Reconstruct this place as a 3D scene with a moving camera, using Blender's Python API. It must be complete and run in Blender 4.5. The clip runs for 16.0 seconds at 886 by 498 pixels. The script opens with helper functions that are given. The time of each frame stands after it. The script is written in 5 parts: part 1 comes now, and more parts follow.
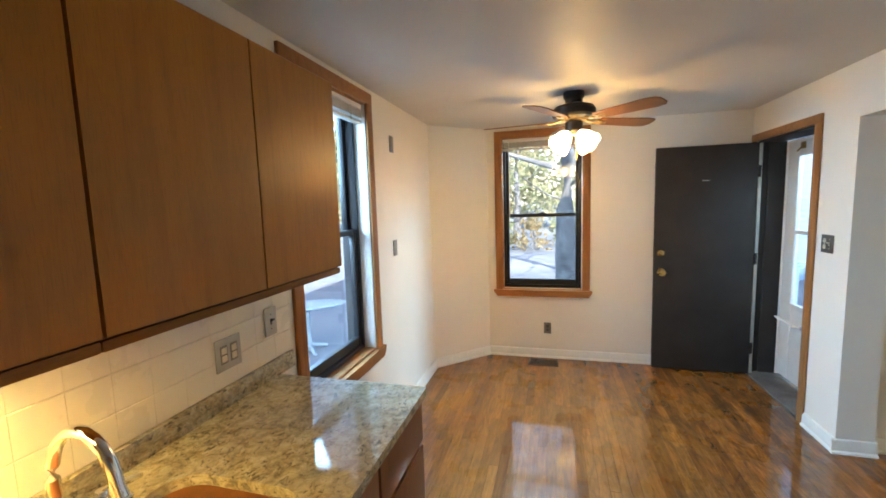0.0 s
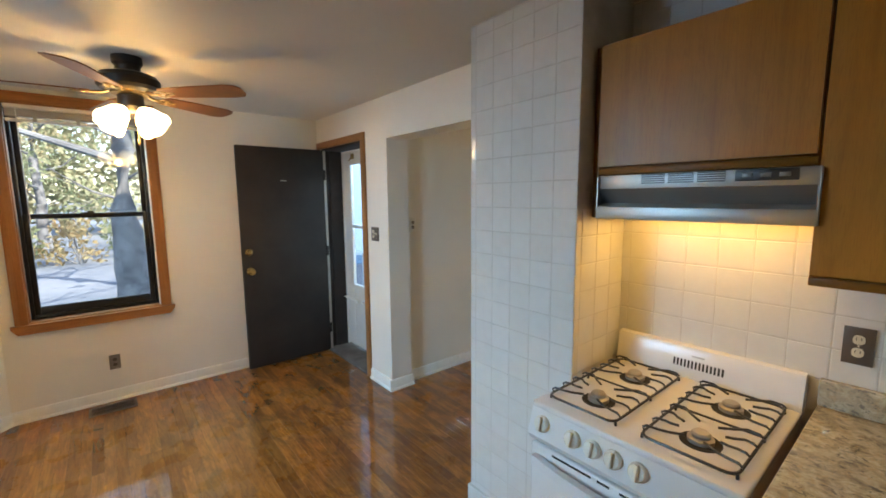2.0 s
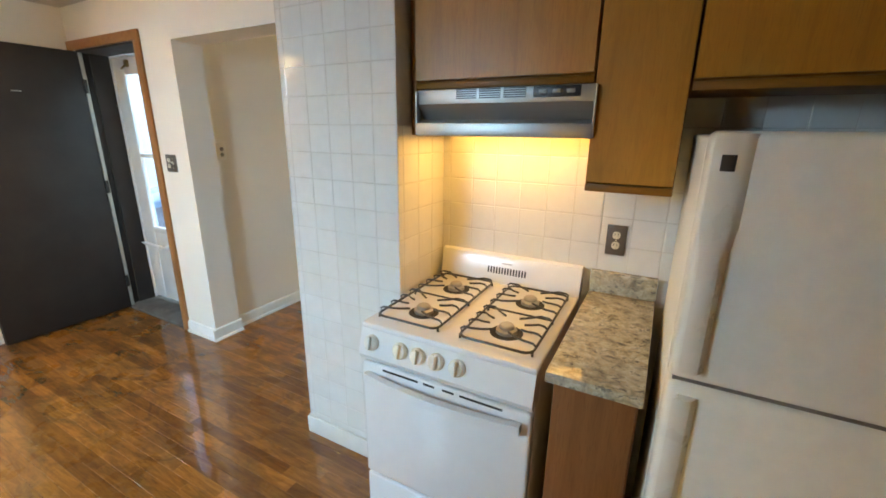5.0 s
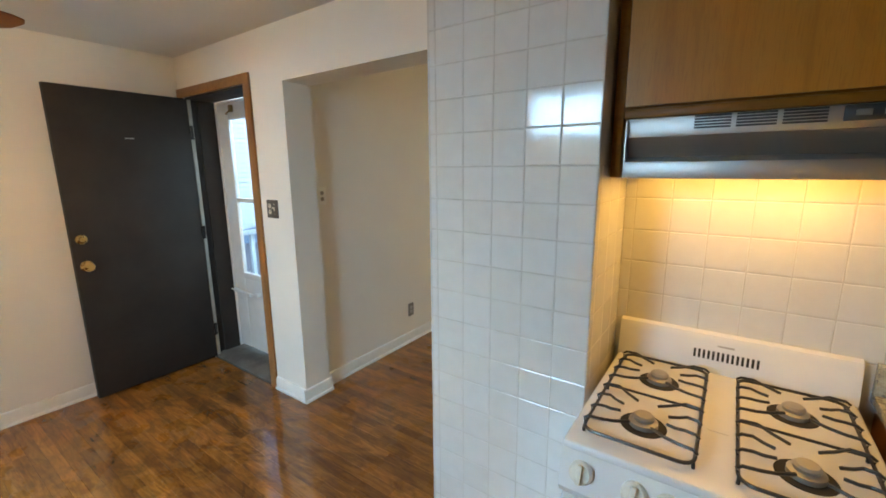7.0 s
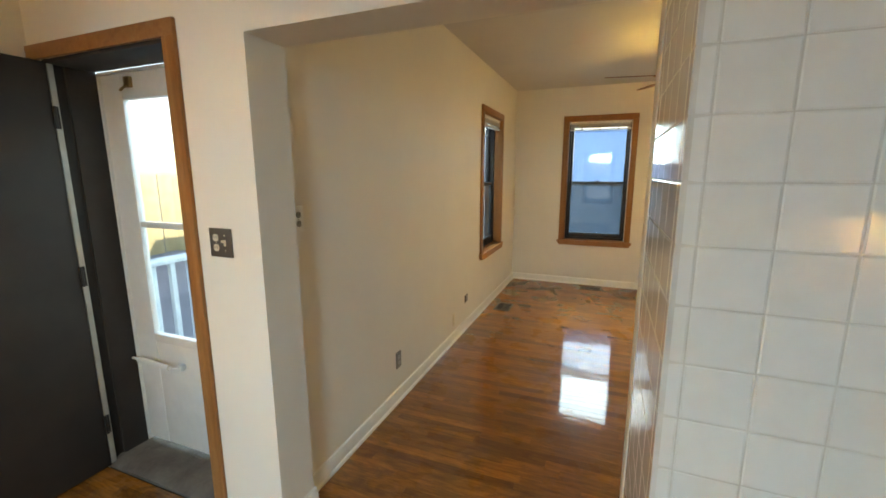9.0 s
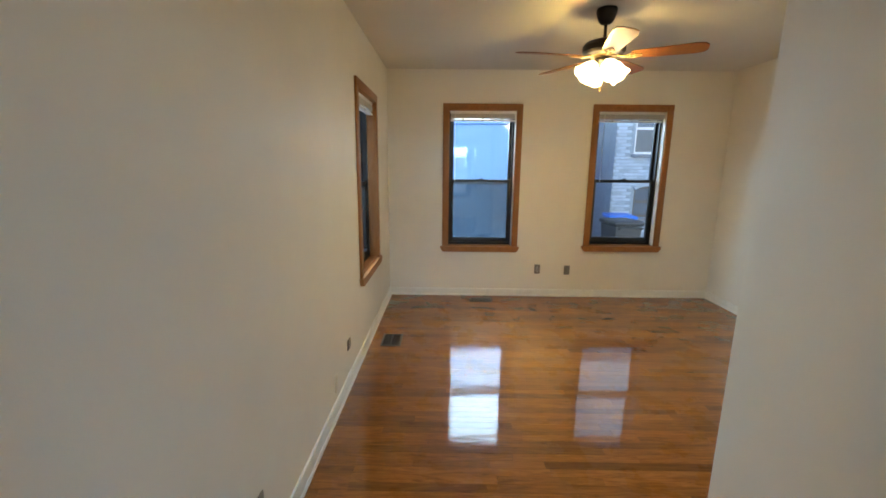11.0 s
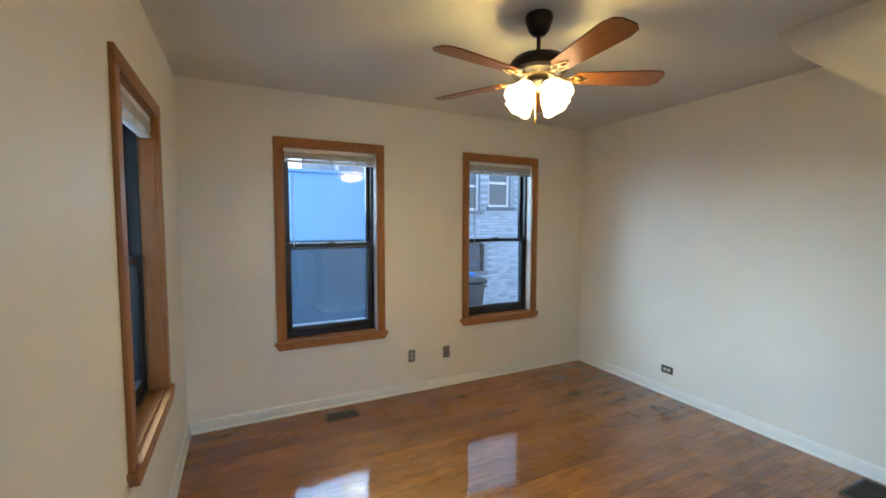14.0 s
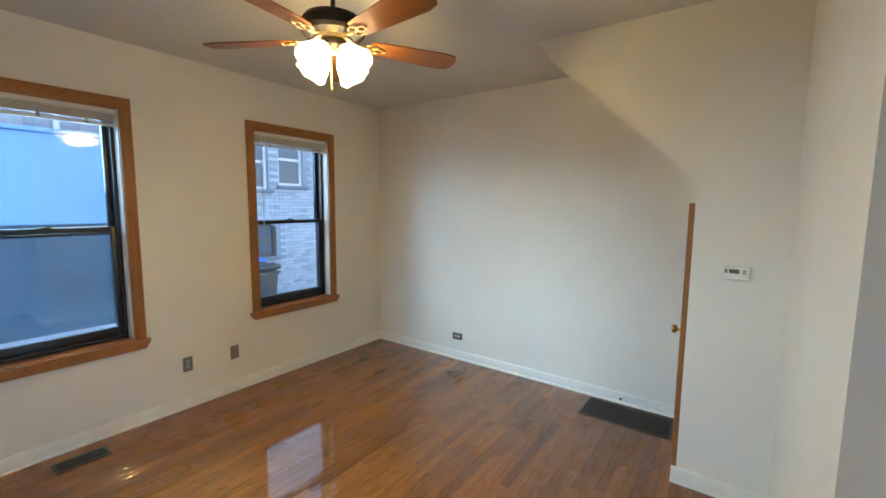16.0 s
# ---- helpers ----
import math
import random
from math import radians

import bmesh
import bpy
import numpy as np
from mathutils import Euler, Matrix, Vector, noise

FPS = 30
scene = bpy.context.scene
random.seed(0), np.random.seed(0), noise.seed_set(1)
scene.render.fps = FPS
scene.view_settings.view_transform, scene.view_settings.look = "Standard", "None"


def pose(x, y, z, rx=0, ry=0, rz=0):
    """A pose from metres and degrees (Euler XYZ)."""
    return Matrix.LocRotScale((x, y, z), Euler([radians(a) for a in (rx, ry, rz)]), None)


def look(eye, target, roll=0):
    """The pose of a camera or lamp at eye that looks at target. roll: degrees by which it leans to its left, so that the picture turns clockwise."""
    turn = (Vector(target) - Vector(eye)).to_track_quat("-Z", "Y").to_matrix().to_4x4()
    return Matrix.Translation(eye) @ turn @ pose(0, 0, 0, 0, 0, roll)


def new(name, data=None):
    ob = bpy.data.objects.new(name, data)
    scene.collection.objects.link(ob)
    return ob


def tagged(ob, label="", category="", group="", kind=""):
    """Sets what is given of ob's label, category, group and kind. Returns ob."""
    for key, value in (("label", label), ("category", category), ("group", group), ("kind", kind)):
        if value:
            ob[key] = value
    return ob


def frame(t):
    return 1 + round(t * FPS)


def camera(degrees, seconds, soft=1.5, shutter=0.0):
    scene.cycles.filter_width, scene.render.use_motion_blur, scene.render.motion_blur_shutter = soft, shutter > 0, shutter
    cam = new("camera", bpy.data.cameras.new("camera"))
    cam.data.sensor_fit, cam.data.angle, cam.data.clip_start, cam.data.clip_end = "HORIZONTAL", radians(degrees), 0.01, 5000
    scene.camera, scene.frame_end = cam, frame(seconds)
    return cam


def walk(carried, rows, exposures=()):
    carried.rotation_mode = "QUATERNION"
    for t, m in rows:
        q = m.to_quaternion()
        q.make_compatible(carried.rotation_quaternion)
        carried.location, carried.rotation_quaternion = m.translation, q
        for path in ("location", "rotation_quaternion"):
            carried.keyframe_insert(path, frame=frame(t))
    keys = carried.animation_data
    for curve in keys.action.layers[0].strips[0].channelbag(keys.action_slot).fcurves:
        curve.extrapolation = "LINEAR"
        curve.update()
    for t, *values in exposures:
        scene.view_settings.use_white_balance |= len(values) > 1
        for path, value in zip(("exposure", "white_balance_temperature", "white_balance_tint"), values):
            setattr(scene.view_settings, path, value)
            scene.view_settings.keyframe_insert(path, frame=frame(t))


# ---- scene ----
cam = camera(94.3, 16.0, soft=1.7)
PATH = [
    (0, (0.068, 0.03, 1.605), (-0.45, 1.949, 1.388), -1.8),
    (0.5, (0.065, 0.137, 1.592), (0.006, 2.124, 1.378), -1.7),
    (1, (0.048, 0.199, 1.588), (0.466, 2.143, 1.369), -1.5),
    (1.5, (0.034, 0.218, 1.574), (0.915, 2.0, 1.353), -0.9),
    (2, (0.035, 0.21, 1.578), (1.297, 1.741, 1.326), -0.5),
    (2.5, (0.056, 0.187, 1.56), (1.566, 1.464, 1.26), 0.1),
    (3, (0.075, 0.164, 1.537), (1.723, 1.223, 1.134), 0.6),
    (3.5, (0.092, 0.162, 1.497), (1.79, 1.06, 0.941), 0.9),
    (6, (0.191, 0.346, 1.527), (1.875, 1.277, 0.984), -0.2),
    (6.5, (0.243, 0.523, 1.531), (1.883, 1.579, 1.091), -0.4),
    (7, (0.233, 0.771, 1.526), (1.836, 1.901, 1.139), -0.5),
    (7.5, (0.245, 1.034, 1.541), (1.854, 2.16, 1.164), -0.3),
    (8, (0.32, 1.279, 1.524), (1.994, 2.315, 1.168), -0.4),
    (8.5, (0.445, 1.523, 1.531), (2.193, 2.422, 1.165), -0.2),
    (9, (0.589, 1.761, 1.546), (2.416, 2.489, 1.184), -0.1),
    (9.5, (0.781, 1.874, 1.559), (2.662, 2.442, 1.187), -0.1),
    (10, (1.041, 2.039, 1.586), (2.968, 2.401, 1.193), 0.2),
    (12.5, (2.309, 2.526, 1.595), (4.258, 2.192, 1.293), 0.6),
    (13, (2.529, 2.568, 1.598), (4.462, 2.115, 1.356), 0.6),
    (13.5, (2.764, 2.587, 1.614), (4.655, 1.959, 1.441), 0.2),
    (14, (2.974, 2.617, 1.613), (4.765, 1.736, 1.484), 0.1),
    (14.5, (3.105, 2.628, 1.639), (4.746, 1.489, 1.533), -0.2),
    (15, (3.138, 2.565, 1.629), (4.584, 1.188, 1.518), -0.3),
    (15.5, (3.144, 2.554, 1.625), (4.396, 1.002, 1.474), -0.0),
    (16, (3.119, 2.537, 1.606), (4.283, 0.925, 1.39), 0.5),
]
walk(cam, [(t, look(eye, target, roll)) for t, eye, target, roll in PATH],
     exposures=[(0, 2.42, 6450, 10), (1, 2.1, 7050, 10), (1.5, 1.95, 6850, 10), (2.5, 2.22, 6600, 10), (3, 2.45, 6750, 10), (3.5, 2.56, 6850, 10), (6, 2.47, 7150, 10), (7, 2.15, 7050, 10), (8.5, 2.12, 7400, 10), (9, 2.10, 8400, 10), (10, 2.12, 7150, 10), (12.5, 2.14, 6450, 10), (14.5, 1.97, 5850, 10), (15.5, 1.98, 5850, 10), (16, 2.08, 5950, 10)])

# ---- world and sun ----
world = bpy.data.worlds.new("sky")
scene.world = world
world.use_nodes = True
wn = world.node_tree.nodes
sky = wn.new("ShaderNodeTexSky")
sky.sky_type, sky.sun_disc = "NISHITA", False
sky.sun_elevation, sky.sun_rotation = radians(38), radians(149)
wn["Background"].inputs["Strength"].default_value = 0.15
world.node_tree.links.new(sky.outputs[0], wn["Background"].inputs[0])


def lamp(name, kind, m, energy, color, angle=0.0, radius=0.0, size=(0.0, 0.0)):
    data = bpy.data.lights.new(name, kind)
    data.energy, data.color = energy, color
    if kind == "SUN":
        data.angle = angle
    elif kind == "AREA":
        data.shape, data.size, data.size_y = "RECTANGLE", size[0], size[1]
    else:
        data.shadow_soft_size = radius
    ob = new(name, data)
    ob.matrix_world = m
    return ob


lamp("sun", "SUN", look((0, 0, 0), (-0.40, 0.68, -0.615)), 3.0, (1, 0.95, 0.86), angle=radians(0.5))
WARM = (1.0, 0.62, 0.16)
BULB = (1.0, 0.72, 0.225)
FAN_W = {"fan_lamp_kitchen": 1.55, "fan_lamp_living": 2.6}

# skylight coming in at the openings, from the open sky outside each of them
SKYLIGHT = (0.54, 0.80, 1.0)      # with some of the neighbours' walls in it
OPEN_SKY = (0.36, 0.67, 1.0)
for name, eye, target, power, size in (
        ("window_light_west", (-2.45, 2.05, 2.50), (1.2, 0.9, 0.8), 118, (2.6, 1.3)),
        ("window_light_west_low", (-2.45, 1.15, 1.95), (2.6, 2.9, 0.95), 22, (1.2, 0.9)),
        ("window_light_living", (5.62, 4.80, 2.35), (4.70, -0.9, 0.5), 60, (1.0, 0.6)),
        ("window_light_east", (8.25, 1.95, 2.60), (3.0, 1.6, 0.8), 28, (1.9, 1.9)),
        ("window_light_alley", (8.25, -0.35, 2.45), (2.9, 0.7, 0.5), 2.4, (2.5, 1.3)),
        ("window_light_northeast", (7.00, 4.70, 2.20), (2.9, 0.6, 0.7), 48, (1.2, 0.9)),
        ("window_light_north", (-0.045, 4.95, 2.62), (-0.045, 4.10, 1.70), 34, (0.9, 0.5)),
        ("door_light", (2.50, 3.75, 2.40), (1.60, 3.75, 1.40), 6, (0.7, 0.4))):
    lamp(name, "AREA", look(eye, target), power, OPEN_SKY if eye[0] < 2.6 else SKYLIGHT, size=size)

# ---- materials ----


class Mat:
    """A node material under construction."""

    def __init__(self, name, rough=0.5, metal=0.0, spec=0.5):
        self.m = bpy.data.materials.new(name)
        self.m.use_nodes = True
        self.t = self.m.node_tree
        self.b = self.t.nodes["Principled BSDF"]
        self.b.inputs["Roughness"].default_value = rough
        self.b.inputs["Metallic"].default_value = metal
        self.b.inputs["Specular IOR Level"].default_value = spec
        self.pos = self.t.nodes.new("ShaderNodeNewGeometry").outputs["Position"]

    def n(self, kind, ins=(), operation="", data_type="", blend_type=""):
        node = self.t.nodes.new("ShaderNode" + kind)
        if operation:
            node.operation = operation
        if data_type:
            node.data_type = data_type
        if blend_type:
            node.blend_type = blend_type
        for k, v in dict(ins).items():
            self.put(node, k, v)
        return node

    def put(self, node, key, v):
        if isinstance(v, bpy.types.NodeSocket):
            self.t.links.new(v, node.inputs[key])
        else:
            node.inputs[key].default_value = v

    def noise(self, scale, stretch=(1, 1, 1), detail=4, rough=0.55, shift=None, dist=0.0):
        v = self.n("VectorMath", {0: self.pos, 1: stretch}, operation="MULTIPLY").outputs[0]
        if shift is not None:
            v = self.n("VectorMath", {0: v, 1: shift}, operation="ADD").outputs[0]
        return self.n("TexNoise", {"Vector": v, "Scale": scale, "Detail": detail, "Roughness": rough, "Distortion": dist}).outputs["Fac"]

    def ramp(self, fac, *stops):
        node = self.n("ValToRGB", {"Fac": fac})
        el = node.color_ramp.elements
        while len(el) < len(stops):
            el.new(0.5)
        for e, (p, c) in zip(el, stops):
            e.position, e.color = p, (*c, 1)
        return node.outputs["Color"]

    def span(self, v, a, b, c=0.0, d=1.0):
        return self.n("MapRange", {"Value": v, "From Min": a, "From Max": b, "To Min": c, "To Max": d}).outputs[0]

    def mix(self, fac, a, b, how="MIX"):
        node = self.n("Mix", data_type="RGBA", blend_type=how)
        for i, v in ((0, fac), (6, a), (7, b)):
            if isinstance(v, tuple) and len(v) == 3:
                v = (*v, 1)
            self.put(node, i, v)
        return node.outputs[2]

    def color(self, c):
        self.put(self.b, "Base Color", (*c, 1) if isinstance(c, tuple) else c)
        return self

    def bump(self, height, strength=0.2, distance=0.002):
        self.put(self.b, "Normal", self.n("Bump", {"Height": height, "Strength": strength, "Distance": distance}).outputs[0])
        return self

    def rough(self, v):
        self.put(self.b, "Roughness", v)
        return self


def plain(name, c, rough=0.5, metal=0.0, vary=0.12, scale=14.0, bump=0.08, spec=0.5):
    """A painted, moulded or cast surface with slight uneven tone, gloss and relief."""
    m = Mat(name, rough, metal, spec)
    n1, n2 = m.noise(scale), m.noise(scale * 9, detail=2)
    dark, light = tuple(v * (1 - vary) for v in c), tuple(min(1, v * (1 + vary)) for v in c)
    m.color(m.ramp(n1, (0.3, dark), (0.7, light)))
    m.rough(m.span(n1, 0.3, 0.7, max(0.02, rough - 0.06), min(1, rough + 0.06)))
    return m.bump(n2, bump, 0.001).m


def paint(name, c, scale=1.0):
    """Rolled wall paint: fine orange-peel and faint scuffs."""
    m = Mat(name, 0.55, 0.0, 0.4)
    big, fine = m.noise(1.3 * scale, detail=5), m.noise(240, detail=2)
    m.color(m.ramp(big, (0.3, tuple(v * 0.955 for v in c)), (0.7, tuple(min(1, v * 1.025) for v in c))))
    m.rough(m.span(m.noise(5), 0.3, 0.7, 0.48, 0.64))
    mixed = m.n("Math", {0: fine, 1: m.n("Math", {0: m.noise(9), 1: 2.5}, operation="MULTIPLY").outputs[0]}, operation="ADD").outputs[0]
    return m.bump(mixed, 0.22, 0.0012).m


def wood(name, dark, mid, light, axis=2, rough=0.35, scale=1.0, own=False, coat=0.0, knots=False, spec=0.22):
    """Varnished timber with grain along one axis."""
    m = Mat(name, rough, 0.0, spec)
    st = [20 * scale] * 3
    st[axis] = 1.1 * scale
    rnd = m.n("ObjectInfo").outputs["Random"]
    sh = m.n("VectorMath", {0: (31.0, 17.0, 23.0), "Scale": rnd}, operation="SCALE").outputs[0]
    grain = m.noise(1.6, tuple(st), 6, 0.6, sh, 0.6)
    pores = m.noise(9, tuple(v * 3 for v in st), 2, 0.5, sh)
    c = m.ramp(grain, (0.15, dark), (0.45, mid), (0.85, light))
    c = m.mix(m.span(pores, 0.52, 0.72, 0.0, 0.5), c, dark)
    c = m.mix(0.35, c, m.ramp(m.noise(2.2, detail=3), (0.3, (0.62, 0.62, 0.62)), (0.7, (1.0, 1.0, 1.0))), "MULTIPLY")
    if knots:
        v = m.n("VectorMath", {0: m.pos, 1: (6.0, 6.0, 4.5)}, operation="MULTIPLY").outputs[0]
        d = m.n("TexVoronoi", {"Vector": v, "Scale": 1.0}).outputs["Distance"]
        c = m.mix(m.span(d, 0.03, 0.085, 0.55, 0.0), c, dark)
        rays = m.noise(2.4, (9, 9, 1.6), 3, 0.5, sh, 2.2)
        c = m.mix(m.span(rays, 0.56, 0.60, 0.0, 0.22), c, dark)
    m.color(c)
    m.rough(m.span(grain, 0.2, 0.8, rough - 0.06, rough + 0.1))
    m.b.inputs["Coat Weight"].default_value = coat
    m.b.inputs["Coat Roughness"].default_value = 0.15
    return m.bump(grain, 0.10, 0.001).m


def plank_mat(name, islands):
    """Old oak strip floor under thick glossy varnish; each strip has its own tone."""
    m = Mat(name, 0.2, 0.0, 0.05)
    rnd = m.n("NewGeometry").outputs["Random Per Island"] if islands else m.n("ObjectInfo").outputs["Random"]
    sh = m.n("VectorMath", {0: (57.0, 91.0, 13.0), "Scale": rnd}, operation="SCALE").outputs[0]
    grain = m.noise(1.5, (20, 1.9, 4), 6, 0.62, sh, 2.1)
    pores = m.noise(8, (70, 4, 4), 2, 0.5, sh)
    c = m.ramp(grain, (0.24, (0.130, 0.046, 0.010)), (0.46, (0.240, 0.090, 0.018)), (0.72, (0.35, 0.148, 0.031)))
    tone = m.ramp(rnd, (0.0, (0.60, 0.55, 0.52)), (0.2, (0.84, 0.80, 0.77)), (0.6, (1.0, 0.97, 0.93)), (1.0, (1.24, 1.21, 1.12)))
    c = m.mix(1.0, c, tone, "MULTIPLY")
    c = m.mix(m.span(pores, 0.58, 0.76, 0.0, 0.30), c, (0.06, 0.022, 0.008))
    # blackened patches where wet shoes have worn the varnish inside the back door
    sep = m.n("SeparateXYZ", {0: m.pos})
    far = m.n("VectorMath", {0: m.n("VectorMath", {0: m.pos, 1: (1.35, 3.15, 0.0)}, operation="SUBTRACT").outputs[0], 1: (1.0, 0.75, 0.0)}, operation="MULTIPLY").outputs[0]
    d = m.n("VectorMath", {0: far}, operation="LENGTH").outputs["Value"]
    area = m.span(d, 0.15, 2.3, 1.0, 0.06)
    blot = m.span(m.noise(3.4, (2.2, 0.9, 1), 6, 0.7, None, 1.4), 0.45, 0.60, 0.0, 1.0)
    c = m.mix(m.n("Math", {0: m.n("Math", {0: area, 1: blot}, operation="MULTIPLY").outputs[0], 1: 0.66}, operation="MULTIPLY").outputs[0], c, (0.045, 0.018, 0.009))
    m.color(c)
    m.b.inputs["Coat Weight"].default_value = 1.0
    m.b.inputs["Coat IOR"].default_value = 1.62
    m.b.inputs["Coat Roughness"].default_value = 0.06
    m.rough(m.span(m.noise(4), 0.3, 0.7, 0.22, 0.36))
    wave = m.n("Math", {0: m.noise(7, (1.0, 0.35, 1), 2), 1: m.n("Math", {0: m.noise(40, (1, 0.5, 1), 2), 1: 0.12}, operation="MULTIPLY").outputs[0]}, operation="ADD").outputs[0]
    b = m.n("Bump", {"Height": wave, "Strength": 0.22, "Distance": 0.004}).outputs[0]
    m.put(m.b, "Coat Normal", b)
    return m.bump(grain, 0.05, 0.001).m


def granite_mat():
    m = Mat("granite", 0.07, 0.0, 0.35)
    n = m.noise(30, (1.0, 0.85, 1.0), 6, 0.72, None, 0.6)
    c = m.ramp(n, (0.30, (0.09, 0.083, 0.07)), (0.42, (0.30, 0.265, 0.18)), (0.54, (0.47, 0.43, 0.31)), (0.72, (0.64, 0.61, 0.52)))
    c = m.mix(m.span(m.noise(62, (1, 0.6, 1), 4, 0.7, (3.1, 7.7, 1.3), 0.8), 0.575, 0.61, 0.0, 0.85), c, (0.08, 0.078, 0.075))
    c = m.mix(m.span(m.noise(60, (0.7, 1, 1), 3, 0.6, (9.1, 2.7, 5.3), 0.5), 0.57, 0.68, 0.0, 0.6), c, (0.42, 0.31, 0.16))
    c = m.mix(m.span(m.noise(22, (1, 0.6, 1), 5, 0.7, (1.1, 4.7, 2.3), 1.0), 0.56, 0.62, 0.0, 0.6), c, (0.20, 0.20, 0.185))
    c = m.mix(m.span(m.noise(5, detail=3), 0.42, 0.65, 0.0, 0.35), c, (0.36, 0.36, 0.335))
    m.color(c)
    return m.bump(n, 0.02, 0.0005).m


def tile_mat():
    m = Mat("glazed_tile", 0.08)
    rnd = m.n("ObjectInfo").outputs["Random"]
    c = m.ramp(rnd, (0.0, (0.64, 0.635, 0.60)), (1.0, (0.71, 0.705, 0.68)))
    m.color(m.mix(0.5, c, m.ramp(m.noise(18, detail=3), (0.3, (0.64, 0.635, 0.61)), (0.7, (0.71, 0.705, 0.68)))))
    sh = m.n("VectorMath", {0: (41.0, 67.0, 29.0), "Scale": rnd}, operation="SCALE").outputs[0]
    m.rough(m.span(m.noise(30), 0.3, 0.7, 0.05, 0.14))
    return m.bump(m.noise(9, (1, 1, 1), 2, 0.5, sh), 0.13, 0.004).m


def brushed(name, c, rough=0.3, axis=1):
    m = Mat(name, rough, 1.0)
    st = [300.0] * 3
    st[axis] = 3.0
    n = m.noise(1, tuple(st), 3)
    m.color(m.ramp(n, (0.3, tuple(v * 0.93 for v in c)), (0.7, c)))
    m.rough(m.span(n, 0.3, 0.7, rough - 0.04, rough + 0.06))
    return m.bump(n, 0.015, 0.0004).m


def glass_mat(name, tint=(1, 1, 1), haze=0.0, haze_color=(0.5, 0.5, 0.5)):
    """A thin clear pane: it lets light straight through and mirrors by Fresnel."""
    m = Mat(name)
    t = m.n("BsdfTransparent", {"Color": (*tint, 1)})
    g = m.n("BsdfGlossy", {"Roughness": 0.0})
    lw = m.n("LayerWeight", {"Blend": 0.5}).outputs["Facing"]
    f = m.n("MapRange", {"Value": m.n("Math", {0: lw, 1: 3.5}, operation="POWER").outputs[0], "To Min": 0.035, "To Max": 0.75})
    base = t.outputs[0]
    if haze:
        d = m.n("BsdfDiffuse", {"Color": (*haze_color, 1)})
        base = m.n("MixShader", {0: haze, 1: base, 2: d.outputs[0]}).outputs[0]
    mix = m.n("MixShader", {0: f.outputs[0], 1: base, 2: g.outputs[0]})
    m.t.links.new(mix.outputs[0], m.t.nodes["Material Output"].inputs[0])
    return m.m


def glow(name, c, strength):
    m = Mat(name, 0.3)
    m.color(tuple(min(1, v) for v in c))
    m.b.inputs["Emission Color"].default_value = (*c, 1)
    m.b.inputs["Emission Strength"].default_value = strength
    return m.m


def leaf_mat(name, a, b):
    m = Mat(name, 0.6)
    c = m.ramp(m.n("NewGeometry").outputs["Random Per Island"], (0.0, a), (1.0, b))
    m.color(c)
    mix = m.n("MixShader", {0: 0.45, 1: m.b.outputs[0], 2: m.n("BsdfTranslucent", {"Color": c}).outputs[0]})
    m.t.links.new(mix.outputs[0], m.t.nodes["Material Output"].inputs[0])
    return m.m


def ground_mat(name, a, b, scale=3.0):
    m = Mat(name, 0.9)
    n, fine = m.noise(scale * 0.25, detail=6, rough=0.65), m.noise(60, detail=3)
    c = m.ramp(n, (0.35, a), (0.65, b))
    m.color(m.mix(0.3, c, m.ramp(fine, (0.3, (0.6, 0.6, 0.6)), (0.7, (1.0, 1.0, 1.0))), "MULTIPLY"))
    return m.bump(fine, 0.4, 0.006).m


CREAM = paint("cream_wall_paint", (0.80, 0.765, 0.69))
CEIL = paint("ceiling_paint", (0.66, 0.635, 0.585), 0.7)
WHITE_TRIM = plain("white_trim_paint", (0.80, 0.785, 0.735), 0.35, vary=0.04)
OAK_TRIM = wood("honey_oak_trim", (0.19, 0.076, 0.024), (0.34, 0.148, 0.052), (0.44, 0.215, 0.085), 2, 0.38)
OAK_TRIM_H = wood("honey_oak_trim_level", (0.19, 0.076, 0.024), (0.34, 0.148, 0.052), (0.44, 0.215, 0.085), 0, 0.38)
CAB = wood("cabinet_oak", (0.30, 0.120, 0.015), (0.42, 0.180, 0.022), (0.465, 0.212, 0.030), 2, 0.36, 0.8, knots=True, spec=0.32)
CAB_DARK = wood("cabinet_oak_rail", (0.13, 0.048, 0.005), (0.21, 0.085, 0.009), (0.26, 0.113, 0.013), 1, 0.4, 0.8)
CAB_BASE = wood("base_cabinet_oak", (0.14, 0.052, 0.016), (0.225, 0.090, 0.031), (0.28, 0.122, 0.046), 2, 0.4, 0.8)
PLANK, PLANK_FAR = plank_mat("oak_strip", False), plank_mat("oak_strip_far", True)
PAINTED_TILE = plain("painted_tile", (0.74, 0.715, 0.645), 0.3, vary=0.03, scale=6, bump=0.1)
GRANITE, TILE = granite_mat(), tile_mat()
GROUT = plain("grout", (0.55, 0.53, 0.49), 0.85, vary=0.15, scale=9)
CHARCOAL = plain("charcoal_door_paint", (0.034, 0.028, 0.025), 0.6, vary=0.20, scale=5, bump=0.28, spec=0.22)
BLACK_FRAME = plain("black_window_frame", (0.012, 0.014, 0.017), 0.35)
BLACK = plain("black_plastic", (0.015, 0.015, 0.016), 0.4)
DARK_GAP = plain("dark_recess", (0.02, 0.018, 0.016), 0.8)
ENAMEL = plain("white_enamel", (0.73, 0.735, 0.735), 0.2, vary=0.02, bump=0.02)
ALMOND = plain("almond_textured_steel", (0.78, 0.775, 0.69), 0.42, vary=0.03, scale=30, bump=0.35)
